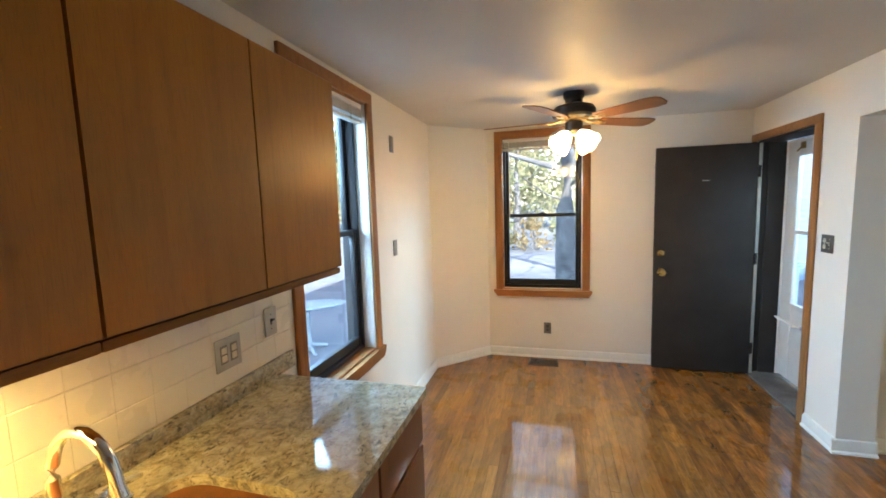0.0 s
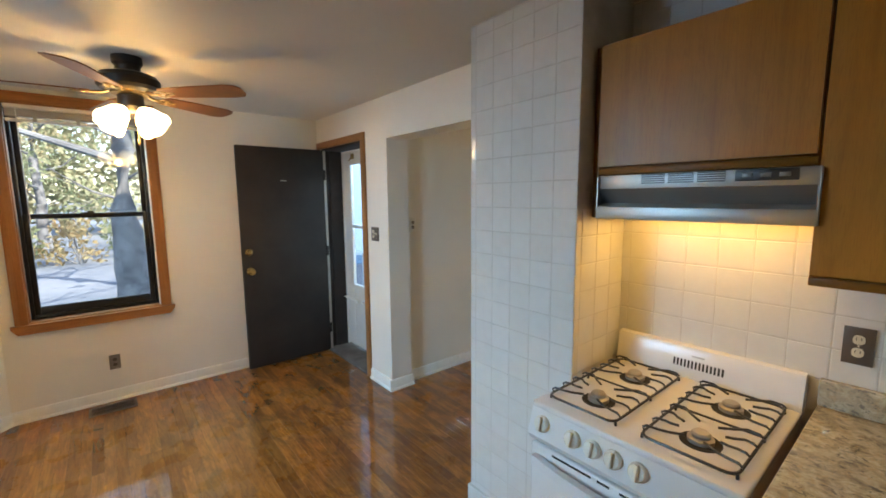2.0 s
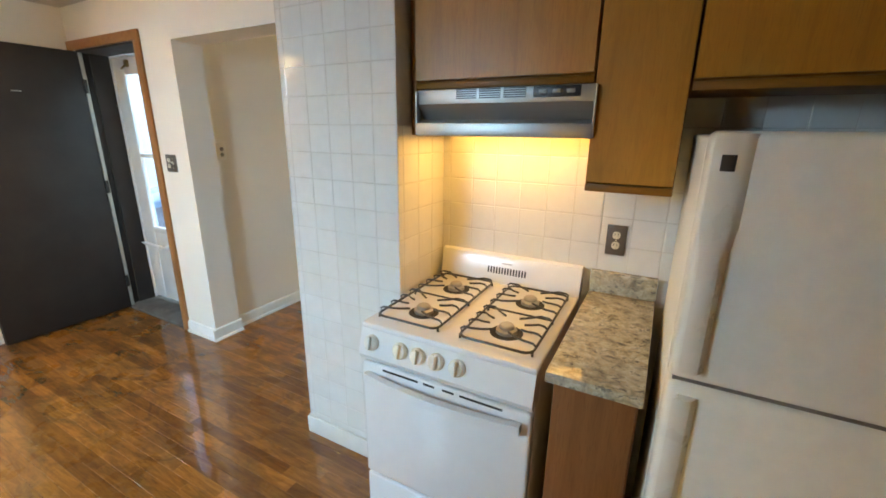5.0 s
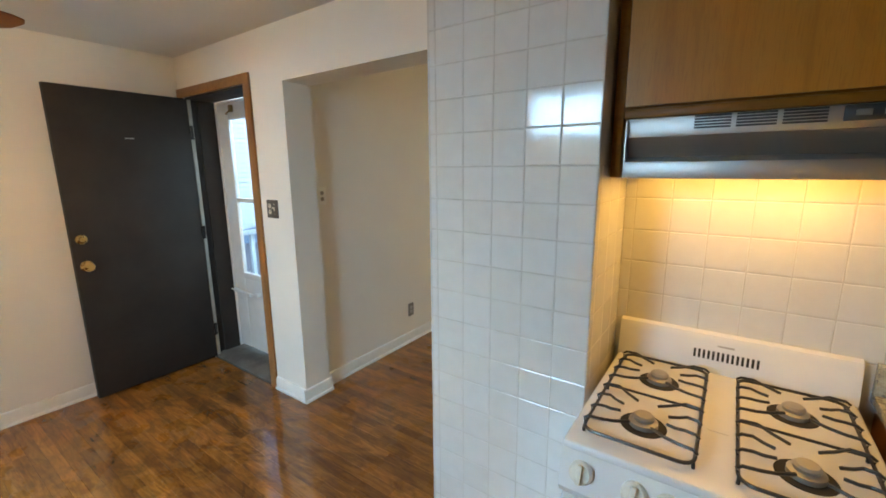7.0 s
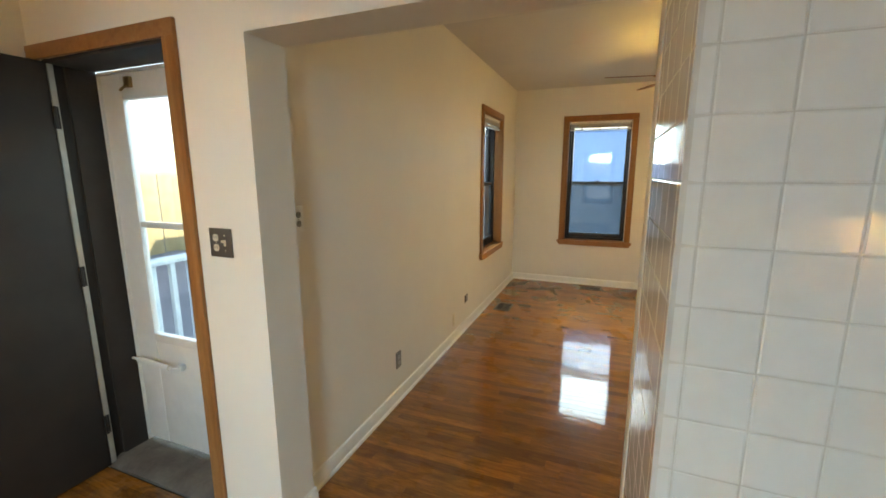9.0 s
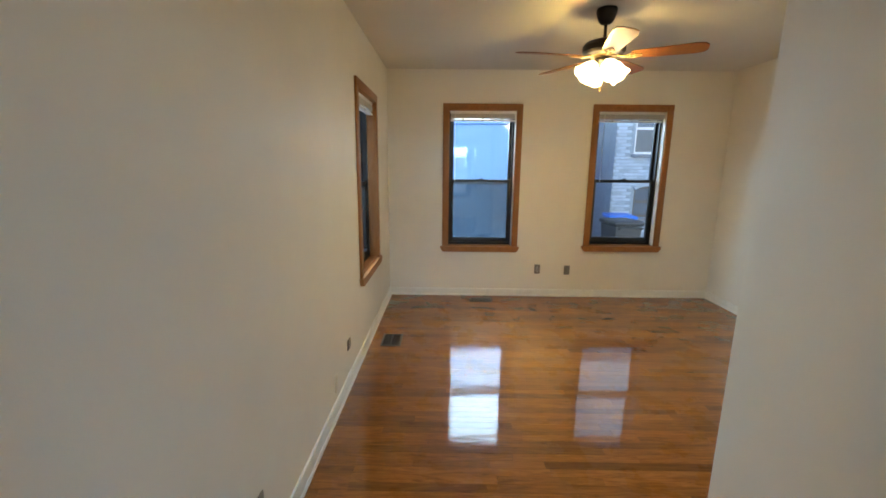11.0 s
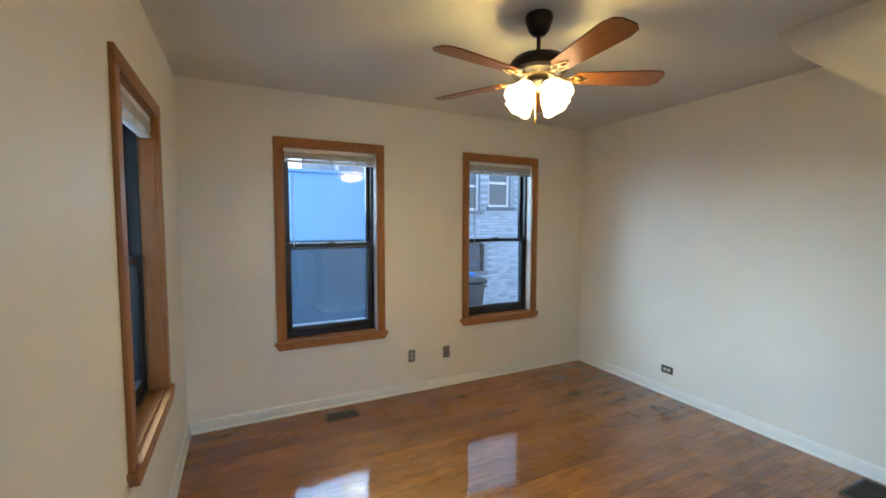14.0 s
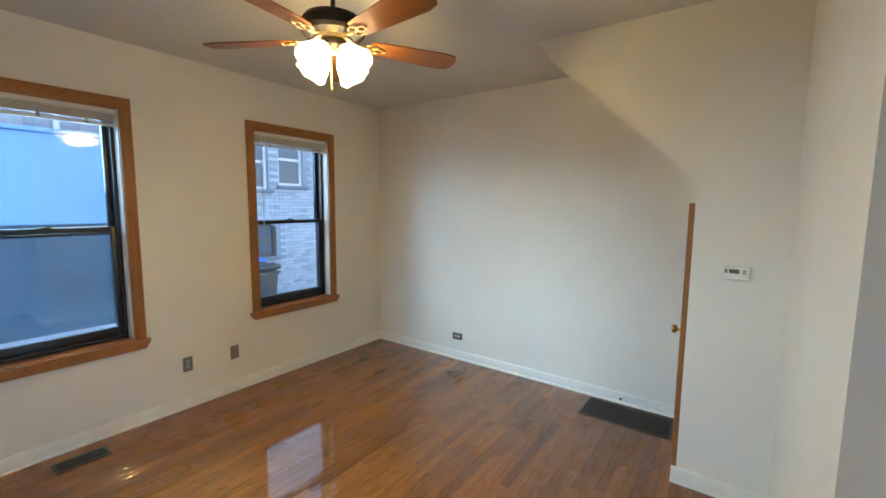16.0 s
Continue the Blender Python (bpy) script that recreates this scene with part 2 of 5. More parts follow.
HANDLE_CREAM = plain("handle_cream", (0.74, 0.72, 0.63), 0.3, vary=0.02)
HOOD_STEEL = brushed("hood_steel", (0.44, 0.43, 0.41), 0.42)
STEEL = brushed("brushed_steel", (0.42, 0.42, 0.41), 0.36)
CHROME = plain("chrome", (0.82, 0.82, 0.82), 0.06, 1.0, vary=0.02, bump=0.0)
BRASS = plain("worn_brass", (0.62, 0.44, 0.17), 0.28, 1.0)
BRONZE = plain("oil_rubbed_bronze", (0.020, 0.016, 0.013), 0.38, 0.5)
ANTIQUE = plain("antique_brass", (0.34, 0.25, 0.12), 0.32, 1.0)
IRON = plain("black_grate_enamel", (0.02, 0.02, 0.022), 0.35)
ALU = plain("burner_aluminium", (0.38, 0.36, 0.33), 0.45, 0.8)
KNOB = plain("ivory_knob", (0.76, 0.73, 0.64), 0.3, vary=0.02)
PLATE_GREY = plain("grey_cover_plate", (0.20, 0.185, 0.165), 0.35, 0.3)
PLATE_BROWN = plain("brown_cover_plate", (0.085, 0.068, 0.055), 0.35)
PLATE_STEEL = plain("steel_cover_plate", (0.42, 0.41, 0.39), 0.42, 0.6)
IVORY = plain("ivory_socket", (0.66, 0.60, 0.46), 0.35)
VENT = plain("brown_register", (0.10, 0.088, 0.075), 0.45, 0.3)
BLADE = wood("fan_blade_wood", (0.12, 0.042, 0.012), (0.21, 0.080, 0.022), (0.28, 0.115, 0.034), 0, 0.3)
SHADE = glow("frosted_lamp_glass", (1.0, 0.80, 0.48), 1.9)
PANE = glass_mat("window_glass")
SCREEN = glass_mat("insect_screen", (0.84, 0.87, 0.92), 0.12, (0.15, 0.24, 0.33))
BLIND = plain("blind_slat", (0.46, 0.44, 0.41), 0.45, vary=0.03)
BLIND_RAIL = plain("blind_headrail", (0.80, 0.79, 0.77), 0.4, vary=0.03)
STORM = plain("white_storm_door", (0.74, 0.74, 0.72), 0.35, vary=0.04)
STONE = ground_mat("grey_threshold", (0.085, 0.078, 0.07), (0.17, 0.16, 0.145), 20)
# concrete carries a mild blue tint for the sky-lit shade over the yard
CONCRETE = ground_mat("concrete_ground", (0.155, 0.185, 0.225), (0.25, 0.28, 0.32), 2)
# white panels, with the blue of the sky's light mixed into their colour
PANEL_SKY_TINT = plain("sky_tinted_panel", (0.17, 0.31, 0.58), 0.5, vary=0.05, scale=2)
SIDING_W = plain("white_siding", (0.74, 0.76, 0.78), 0.5, vary=0.05, scale=2)
SIDING_B = plain("blue_siding", (0.16, 0.29, 0.46), 0.55, vary=0.05, scale=2)
FENCE = plain("weathered_fence_board", (0.36, 0.345, 0.21), 0.75, vary=0.15, scale=5)
TABLE_BOARD = plain("weathered_table_board", (0.33, 0.39, 0.44), 0.7)
RAIL_PAINT = plain("grey_blue_rail_paint", (0.50, 0.57, 0.62), 0.6)
BARK = ground_mat("tree_bark", (0.09, 0.092, 0.098), (0.23, 0.235, 0.24), 12)
LEAF_G = leaf_mat("leaves_green", (0.17, 0.21, 0.10), (0.33, 0.36, 0.20))
LEAF_Y = leaf_mat("leaves_autumn", (0.30, 0.21, 0.10), (0.42, 0.37, 0.20))
BIN = plain("black_bin_plastic", (0.03, 0.032, 0.035), 0.45)
BIN_LID = plain("blue_bin_lid", (0.02, 0.16, 0.62), 0.4)


def brick_mat():
    m = Mat("sky_tinted_brick", 0.85)
    rnd = m.n("NewGeometry").outputs["Random Per Island"]
    # pale bricks, the blue skylight on the wall put into each colour
    c = m.ramp(rnd, (0.0, (0.36, 0.43, 0.50)), (0.3, (0.46, 0.55, 0.64)), (1.0, (0.55, 0.64, 0.74)))
    m.color(m.mix(0.4, c, m.ramp(m.noise(20), (0.3, (0.6, 0.6, 0.6)), (0.7, (1.0, 1.0, 1.0))), "MULTIPLY"))
    return m.bump(m.noise(45), 0.4, 0.004).m


BRICK = brick_mat()
MORTAR = plain("grey_mortar", (0.30, 0.35, 0.40), 0.95)

# ---- mesh helpers ----


def joined(*bms):
    out = bmesh.new()
    for b in bms:
        me = bpy.data.meshes.new("tmp")
        b.to_mesh(me)
        out.from_mesh(me)
        bpy.data.meshes.remove(me)
        b.free()
    return out


def bx(x0, x1, y0, y1, z0, z1, bev=0.0, seg=2):
    bm = bmesh.new()
    bmesh.ops.create_cube(bm, size=1.0)
    for v in bm.verts:
        v.co = ((x0 + x1) / 2 + v.co.x * (x1 - x0), (y0 + y1) / 2 + v.co.y * (y1 - y0), (z0 + z1) / 2 + v.co.z * (z1 - z0))
    if bev:
        bmesh.ops.bevel(bm, geom=bm.edges[:], offset=bev, segments=seg, profile=0.5, affect="EDGES")
    return bm


def moved(bm, m):
    bmesh.ops.transform(bm, matrix=m, verts=bm.verts)
    return bm


def lathe(profile, seg=24, close=True):
    """A turned body about z from (radius, height) pairs."""
    bm = bmesh.new()
    rings = []
    for r, z in profile:
        rings.append([bm.verts.new((max(r, 1e-4) * math.cos(2 * math.pi * i / seg), max(r, 1e-4) * math.sin(2 * math.pi * i / seg), z)) for i in range(seg)])
    for a, b in zip(rings, rings[1:]):
        for i in range(seg):
            bm.faces.new((a[i], a[(i + 1) % seg], b[(i + 1) % seg], b[i]))
    if close:
        bm.faces.new(list(reversed(rings[0])))
        bm.faces.new(rings[-1])
    bmesh.ops.recalc_face_normals(bm, faces=bm.faces)
    return bm


def tube(points, r, seg=8, closed=False, taper=None):
    """A round bar along a line of points."""
    pts = [Vector(p) for p in points]
    bm = bmesh.new()
    n = len(pts)
    up = Vector((0, 0, 1))
    rings = []
    for i, p in enumerate(pts):
        a = pts[(i - 1) % n] if closed or i else p
        b = pts[(i + 1) % n] if closed or i < n - 1 else p
        d = (b - a).normalized()
        side = d.cross(up)
        if side.length < 0.05:
            side = d.cross(Vector((1, 0, 0)))
        side.normalize()
        top = side.cross(d).normalized()
        rr = r if taper is None else r + (taper - r) * i / (n - 1)
        rings.append([bm.verts.new(p + rr * (math.cos(2 * math.pi * k / seg) * side + math.sin(2 * math.pi * k / seg) * top)) for k in range(seg)])
    for i in range(n if closed else n - 1):
        a, b = rings[i], rings[(i + 1) % n]
        for k in range(seg):
            bm.faces.new((a[k], a[(k + 1) % seg], b[(k + 1) % seg], b[k]))
    if not closed:
        bm.faces.new(rings[0])
        bm.faces.new(list(reversed(rings[-1])))
    bmesh.ops.recalc_face_normals(bm, faces=bm.faces)
    return bm


def prism(outline, y0, y1, axis=1):
    """An outline of (a, b) pairs drawn out along an axis: 1 gives x,z outlines along y; 2 gives x,y along z; 0 gives y,z along x."""
    bm = bmesh.new()
    put = {0: lambda a, b, c: (c, a, b), 1: lambda a, b, c: (a, c, b), 2: lambda a, b, c: (a, b, c)}[axis]
    lo = [bm.verts.new(put(a, b, y0)) for a, b in outline]
    hi = [bm.verts.new(put(a, b, y1)) for a, b in outline]
    bm.faces.new(lo)
    bm.faces.new(hi)
    for i in range(len(lo)):
        j = (i + 1) % len(lo)
        bm.faces.new((lo[i], lo[j], hi[j], hi[i]))
    bmesh.ops.recalc_face_normals(bm, faces=bm.faces)
    return bm


def rounded(w, h, r, n=5, cx=0.0, cy=0.0):
    """The outline of a rectangle with round corners."""
    out = []
    for sx, sy, a0 in ((1, 1, 0), (-1, 1, 90), (-1, -1, 180), (1, -1, 270)):
        for i in range(n + 1):
            a = radians(a0 + 90 * i / n)
            out.append((cx + sx * (w / 2 - r) + r * math.cos(a), cy + sy * (h / 2 - r) + r * math.sin(a)))
    return out


def mesh_of(name, bm, material, smooth=True):
    me = bpy.data.meshes.new(name)
    bm.to_mesh(me)
    bm.free()
    me.materials.append(material)
    if smooth:
        me.shade_smooth()
        me.set_sharp_from_angle(angle=radians(32))
    return me


def part(name, bm, material, parent, label=""):
    ob = new(name, mesh_of(name, bm, material))
    ob.parent = parent
    return tagged(ob, label)


def thing(name, m, label, category, group="", kind=""):
    """An empty at the thing's base that carries its parts."""
    ob = new(name)
    ob.empty_display_size = 0.05
    ob.matrix_world = m
    return tagged(ob, label, category, group, kind)


def structure(name, bm, material, label, category):
    return tagged(new(name, mesh_of(name, bm, material)), label, category, kind="structure")


def holed(axis, a0, a1, u0, u1, z0, z1, holes=()):
    """A wall slab across axis 0 or 1 between a0 and a1, along u, with rectangular holes (u0, u1, z0, z1)."""
    us = sorted({u0, u1, *(h[0] for h in holes), *(h[1] for h in holes)})
    zs = sorted({z0, z1, *(h[2] for h in holes), *(h[3] for h in holes)})
    full = {}
    for i in range(len(us) - 1):
        for k in range(len(zs) - 1):
            cu, cz = (us[i] + us[i + 1]) / 2, (zs[k] + zs[k + 1]) / 2
            full[i, k] = not any(h[0] < cu < h[1] and h[2] < cz < h[3] for h in holes)
    bm = bmesh.new()

    def at(a, u, z):
        return bm.verts.new((a, u, z) if axis == 0 else (u, a, z))

    for (i, k), on in full.items():
        if not on:
            continue
        ua, ub, za, zb = us[i], us[i + 1], zs[k], zs[k + 1]
        bm.faces.new([at(a0, ua, za), at(a0, ub, za), at(a0, ub, zb), at(a0, ua, zb)])
        bm.faces.new([at(a1, ua, za), at(a1, ub, za), at(a1, ub, zb), at(a1, ua, zb)])
        for di, dk, e in ((-1, 0, (ua, ua, za, zb)), (1, 0, (ub, ub, za, zb)), (0, -1, (ua, ub, za, za)), (0, 1, (ua, ub, zb, zb))):
            if not full.get((i + di, k + dk), False):
                bm.faces.new([at(a0, e[0], e[2]), at(a0, e[1], e[3]), at(a1, e[1], e[3]), at(a1, e[0], e[2])])
    bmesh.ops.remove_doubles(bm, verts=bm.verts, dist=1e-5)
    bmesh.ops.recalc_face_normals(bm, faces=bm.faces)
    return bm


# ---- the plan ----
KX0, KX1 = -1.06, 1.75        # kitchen, west and east faces
KN, KS = 4.258, -1.9          # kitchen, north and south faces
LW, LE = 2.055, 6.546         # living room, west and east faces
LN, LS = 3.02, -0.936         # living room, north and south faces
KC, LC = 2.34, 2.665          # ceilings
TOP = 2.95
WIN_W, CASE = 0.92, 0.065     # window casing's outer width, casing's width
HALF = WIN_W / 2 - CASE


def hole(c, bottom, top):
    return (c - HALF, c + HALF, bottom + 0.075, top - CASE)


WIN_KN = (-0.045, 0.635, 2.306)
WIN_KW = (2.053, 0.600, 2.306)
WIN_LN = (5.280, 0.605, 2.245)
WIN_E1 = (1.913, 0.555, 2.295)
WIN_E2 = (0.188, 0.575, 2.297)
DOOR_Y0, DOOR_Y1, DOOR_Z = 3.345, 4.165, 2.052
JAMB_X = 1.945

wall_n = structure("wall_north", holed(1, KN, KN + 0.2, -0.583, KX1 + 0.2, -0.3, TOP, [hole(*WIN_KN)]), CREAM, "cream painted plaster wall with a window", "wall")
structure("wall_northwest", prism([(-0.583, KN), (-0.583, KN + 0.2), (KX0 - 0.2, 3.80), (KX0, 3.79)], -0.3, TOP, 2), CREAM, "cream painted wall cutting the corner", "wall")
wall_w = structure("wall_west", holed(0, KX0 - 0.2, KX0, KS, 3.79, -0.3, TOP, [hole(*WIN_KW)]), CREAM, "cream painted plaster wall beside the counter", "wall")
structure("wall_south", holed(1, KS - 0.15, KS, KX0 - 0.2, LW, -0.3, TOP), CREAM, "plain cream wall closing the kitchen", "wall")
structure("wall_back_door", joined(holed(0, KX1, JAMB_X, LN, KN, -0.3, TOP, [(DOOR_Y0, DOOR_Y1, -0.02, DOOR_Z)]), bx(KX1, JAMB_X, 2.96, LN, -0.3, TOP)), CREAM, "cream painted wall around the back door", "wall")
structure("wall_header", bx(KX1, JAMB_X, 1.65, 2.96, 2.026, TOP), CREAM, "cream painted beam over the wide opening", "wall")
pier = structure("wall_pier", bx(1.396, LW - 0.006, 1.076, 1.644, -0.3, TOP), CREAM, "white tiled pier beside the stove", "wall")
wall_stove = structure("wall_stove", bx(KX1 + 0.006, LW - 0.006, KS, 1.076, -0.3, TOP), CREAM, "white tiled wall behind the stove", "wall")
structure("wall_living_west", bx(1.936, LW, 1.33, 1.6495, -0.3, TOP, 0.005), CREAM, "narrow cream wall at the back of the pier", "wall")
structure("wall_living_north", holed(1, LN, LN + 0.2, JAMB_X, LE + 0.2, -0.3, TOP, [hole(*WIN_LN)]), CREAM, "long cream painted wall with one window", "wall")
structure("wall_living_east", holed(0, LE, LE + 0.2, LS - 0.2, LN, -0.3, TOP, [hole(*WIN_E1), hole(*WIN_E2)]), CREAM, "cream painted wall with two windows", "wall")
structure("wall_living_south", holed(1, LS - 0.2, LS, LW, LE, -0.3, TOP), CREAM, "plain cream painted wall", "wall")
structure("wall_stair", joined(
    prism([(2.906, -0.3), (3.325, -0.3), (3.325, 1.745), (4.19, 2.535), (4.31, LC + 0.06), (4.31, TOP), (2.906, TOP)], LS, -0.10, 1),
    bx(LW, 2.906, LS, 1.33, -0.3, TOP)), CREAM, "cream painted stair enclosure with a sloping underside", "wall")
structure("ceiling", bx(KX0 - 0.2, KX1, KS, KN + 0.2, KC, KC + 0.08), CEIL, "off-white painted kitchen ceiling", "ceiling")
# unseen block above the rooms, its height set by the shadow on the yard
structure("wall_upper_storey", bx(KX0 - 0.2, LE + 0.2, KS - 0.2, LN + 0.2, TOP + 0.002, 6.6), SIDING_W, "plain unseen upper storey of the house, added to shade the yard", "wall")
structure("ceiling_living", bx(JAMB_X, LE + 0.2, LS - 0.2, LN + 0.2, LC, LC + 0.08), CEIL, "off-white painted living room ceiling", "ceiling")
# out of view too, added so that the house casts its shadow
structure("roof", joined(bx(-1.5, 2.1, -2.2, 4.7, 2.96, 3.1), bx(-1.5, 7.0, -2.2, 3.4, 3.1, 6.2)), SIDING_W, "unseen upper storey over the rooms, added to shade the yard", "roof")
floor_ob = structure("floor", joined(bx(KX0 - 0.2, JAMB_X, KS - 0.15, KN + 0.2, -0.3, -0.010), bx(JAMB_X, LE + 0.2, LS - 0.2, LN + 0.2, -0.3, -0.010)), DARK_GAP, "glossy reddish oak strip floor", "floor")


# ---- baseboards ----
def baseboard(a, b, out):
    """A white board with a rounded top and a shoe, along the wall from a to b; out is the side that it faces."""
    a, b, out = Vector((*a, 0)), Vector((*b, 0)), Vector((*out, 0)).normalized()
    prof = [(0.0, 0.0), (0.026, 0.0), (0.025, 0.012), (0.016, 0.020), (0.015, 0.070), (0.009, 0.086), (0.0, 0.090)]
    bm = bmesh.new()
    ends = [[bm.verts.new(p + out * u + Vector((0, 0, z))) for u, z in prof] for p in (a, b)]
    for e in ends:
        bm.faces.new(e)
    for i in range(len(prof)):
        j = (i + 1) % len(prof)
        bm.faces.new((ends[0][i], ends[0][j], ends[1][j], ends[1][i]))
    bmesh.ops.recalc_face_normals(bm, faces=bm.faces)
    structure("baseboard", bm, WHITE_TRIM, "white painted baseboard", "baseboard")


baseboard((-0.583, KN), (KX1, KN), (0, -1))
baseboard((KX0, 3.79), (-0.583, KN), (0.47, -0.47))
baseboard((KX0, 1.47), (KX0, 3.79), (1, 0))
baseboard((KX1, 2.945), (KX1, DOOR_Y0 - 0.062), (-1, 0))
baseboard((KX1 - 0.026, 2.96), (JAMB_X + 0.012, 2.96), (0, -1))
baseboard((JAMB_X, LN), (LE, LN), (0, -1))
baseboard((LE, LS), (LE, LN), (-1, 0))
baseboard((3.33, LS), (LE, LS), (0, 1))
baseboard((2.906, -0.10), (3.351, -0.10), (0, 1))
baseboard((2.906, -0.10), (2.906, 1.356), (1, 0))
baseboard((LW, 1.33), (2.932, 1.33), (0, 1))

# ---- windows ----
WINDOWS = [0]


def window(wall_name, m, bottom, top, screen=False):
    """A double-hung window with a black frame in an oak casing. Local x runs along the wall, y points outside, z is up."""
    WINDOWS[0] += 1
    w = thing("window_%d" % WINDOWS[0], m, "black framed double-hung window with honey oak casing", "window", "windows", "structure")
    o, hx = WIN_W / 2, HALF
    z0, z1 = bottom + 0.075, top - CASE
    mid = z0 + 0.49 * (z1 - z0)
    for s in (-1, 1):
        a, b = sorted((s * hx - s * 0.006, s * o))
        part("casing", bx(a, b, -0.020, 0, z0 - 0.004, z1 + 0.002, 0.004), OAK_TRIM, w)
    part("casing", bx(-o, o, -0.021, 0, z1 - 0.006, top, 0.004), OAK_TRIM_H, w)
    part("window_sill", prism([(-o - 0.022, z0 - 0.004), (o + 0.022, z0 - 0.004), (o + 0.020, z0 - 0.026), (o - 0.012, z0 - 0.070), (-o + 0.012, z0 - 0.070), (-o - 0.020, z0 - 0.026)], -0.034, 0.0, 1), OAK_TRIM_H, w)
    part("window_stool", bx(-hx, hx, -0.001, 0.10, z0 - 0.03, z0 + 0.006, 0.002), OAK_TRIM_H, w)
    for s in (-1, 1):
        a, b = sorted((s * hx, s * (hx - 0.012)))
        part("reveal", bx(a, b, -0.001, 0.075, z0 + 0.006, z1, 0.001), OAK_TRIM if s < 0 or wall_name == "ln" else WHITE_TRIM, w)
    part("reveal", bx(-hx, hx, -0.001, 0.075, z1 - 0.012, z1, 0.001), OAK_TRIM_H, w)

    def ring(name, x, za, zb, ya, yb, ws, wb, wt, parent, mat_):
        return part(name, joined(bx(-x, -x + ws, ya, yb, za, zb, 0.003), bx(x - ws, x, ya, yb, za, zb, 0.003),
                                 bx(-x + ws, x - ws, ya, yb, za, za + wb, 0.003), bx(-x + ws, x - ws, ya, yb, zb - wt, zb, 0.003)), mat_, parent)

    ring("window_frame", hx - 0.012, z0 + 0.006, z1 - 0.012, 0.075, 0.185, 0.022, 0.028, 0.022, w, BLACK_FRAME)
    x = hx - 0.034
    up = ring("upper_sash", x, mid - 0.018, z1 - 0.037, 0.130, 0.165, 0.030, 0.032, 0.036, w, BLACK_FRAME)
    lo = ring("lower_sash", x, z0 + 0.036, mid + 0.020, 0.088, 0.122, 0.032, 0.056, 0.034, w, BLACK_FRAME)
    part("pane", bx(-x + 0.028, x - 0.028, 0.146, 0.150, mid + 0.016, z1 - 0.075), PANE, up)
    part("pane", bx(-x + 0.030, x - 0.030, 0.103, 0.107, z0 + 0.094, mid - 0.016), PANE, lo)
    part("sash_lock", joined(bx(-0.035, 0.035, 0.085, 0.115, mid + 0.019, mid + 0.026, 0.002), bx(-0.008, 0.028, 0.088, 0.104, mid + 0.026, mid + 0.036, 0.003)), BLACK, lo)
    if screen:
        ring("screen_frame", x, z0 + 0.036, mid - 0.02, 0.168, 0.178, 0.02, 0.02, 0.02, w, BLACK_FRAME)
        part("insect_screen", bx(-x + 0.018, x - 0.018, 0.172, 0.1735, z0 + 0.056, mid - 0.04), SCREEN, w)
    b = thing("window_blind", m @ pose(0, 0, z1 - 0.118), "white slatted blind drawn up under its head rail", "blind", "window blinds")
    bw = hx - 0.018
    part("head_rail", bx(-bw, bw, 0.012, 0.058, 0.078, 0.106, 0.004), BLIND_RAIL, b)
    slat = mesh_of("slat", bx(-bw + 0.006, bw - 0.006, 0.012, 0.060, -0.0025, 0.0025), BLIND)
    for i in range(9):
        s = new("slat", slat)
        s.parent = b
        s.matrix_local = pose(random.uniform(-0.002, 0.002), random.uniform(-0.002, 0.002), 0.070 - 0.0055 * i, random.uniform(-2, 2), 0, 0)
    part("bottom_rail", bx(-bw + 0.004, bw - 0.004, 0.012, 0.060, -0.008, 0.010, 0.003), BLIND_RAIL, b)
    for s in (-0.6, 0.0, 0.6):
        part("tape", bx(s * bw - 0.010, s * bw + 0.010, 0.0095, 0.0115, -0.008, 0.075), BLIND, b)
    part("wand", tube([(-bw + 0.06, 0.008, 0.08), (-bw + 0.062, 0.007, -0.35), (-bw + 0.063, 0.008, -0.70)], 0.003, 6), BLIND_RAIL, b)
    return w


window("n", pose(WIN_KN[0], KN, 0), *WIN_KN[1:])
window("w", pose(KX0, WIN_KW[0], 0, 0, 0, 90), *WIN_KW[1:])
window("ln", pose(WIN_LN[0], LN, 0), *WIN_LN[1:])
window("e", pose(LE, WIN_E1[0], 0, 0, 0, -90), *WIN_E1[1:], screen=True)
window("e", pose(LE, WIN_E2[0], 0, 0, 0, -90), *WIN_E2[1:])

# ---- back door ----
frame_ = thing("door_1", pose(KX1, DOOR_Y1, 0), "charcoal painted back door standing open against the wall", "door", kind="structure")
part("door_slab", bx(-0.788, 0.0, -0.030, 0.014, 0.014, 2.040, 0.003), CHARCOAL, frame_)
part("hinge_strip", bx(0.003, 0.026, -0.030, -0.0065, 0.02, 2.035, 0.001), plain("bare_strip", (0.36, 0.34, 0.30), 0.5), frame_, "worn bare grey weather strip at the hinges")
for z in (0.25, 1.05, 1.80):
    part("hinge", joined(bx(-0.004, 0.020, -0.034, -0.030, z - 0.05, z + 0.05, 0.001), moved(lathe([(0.007, -0.05), (0.007, 0.05)], 10), pose(0.002, -0.038, z))), BRONZE, frame_)


def turned(profile, m, seg=20):
    return moved(lathe(profile, seg), m)


part("deadbolt", turned([(0.030, 0), (0.031, 0.006), (0.026, 0.014), (0.018, 0.020), (0.016, 0.028)], pose(-0.735, -0.030, 1.10, 90)), BRASS, frame_, "worn brass deadbolt rose")
part("door_knob", turned([(0.034, 0), (0.034, 0.005), (0.014, 0.012), (0.013, 0.030), (0.026, 0.040), (0.030, 0.052), (0.026, 0.064), (0.012, 0.069)], pose(-0.730, -0.030, 0.925, 90)), BRASS, frame_, "worn brass knob")
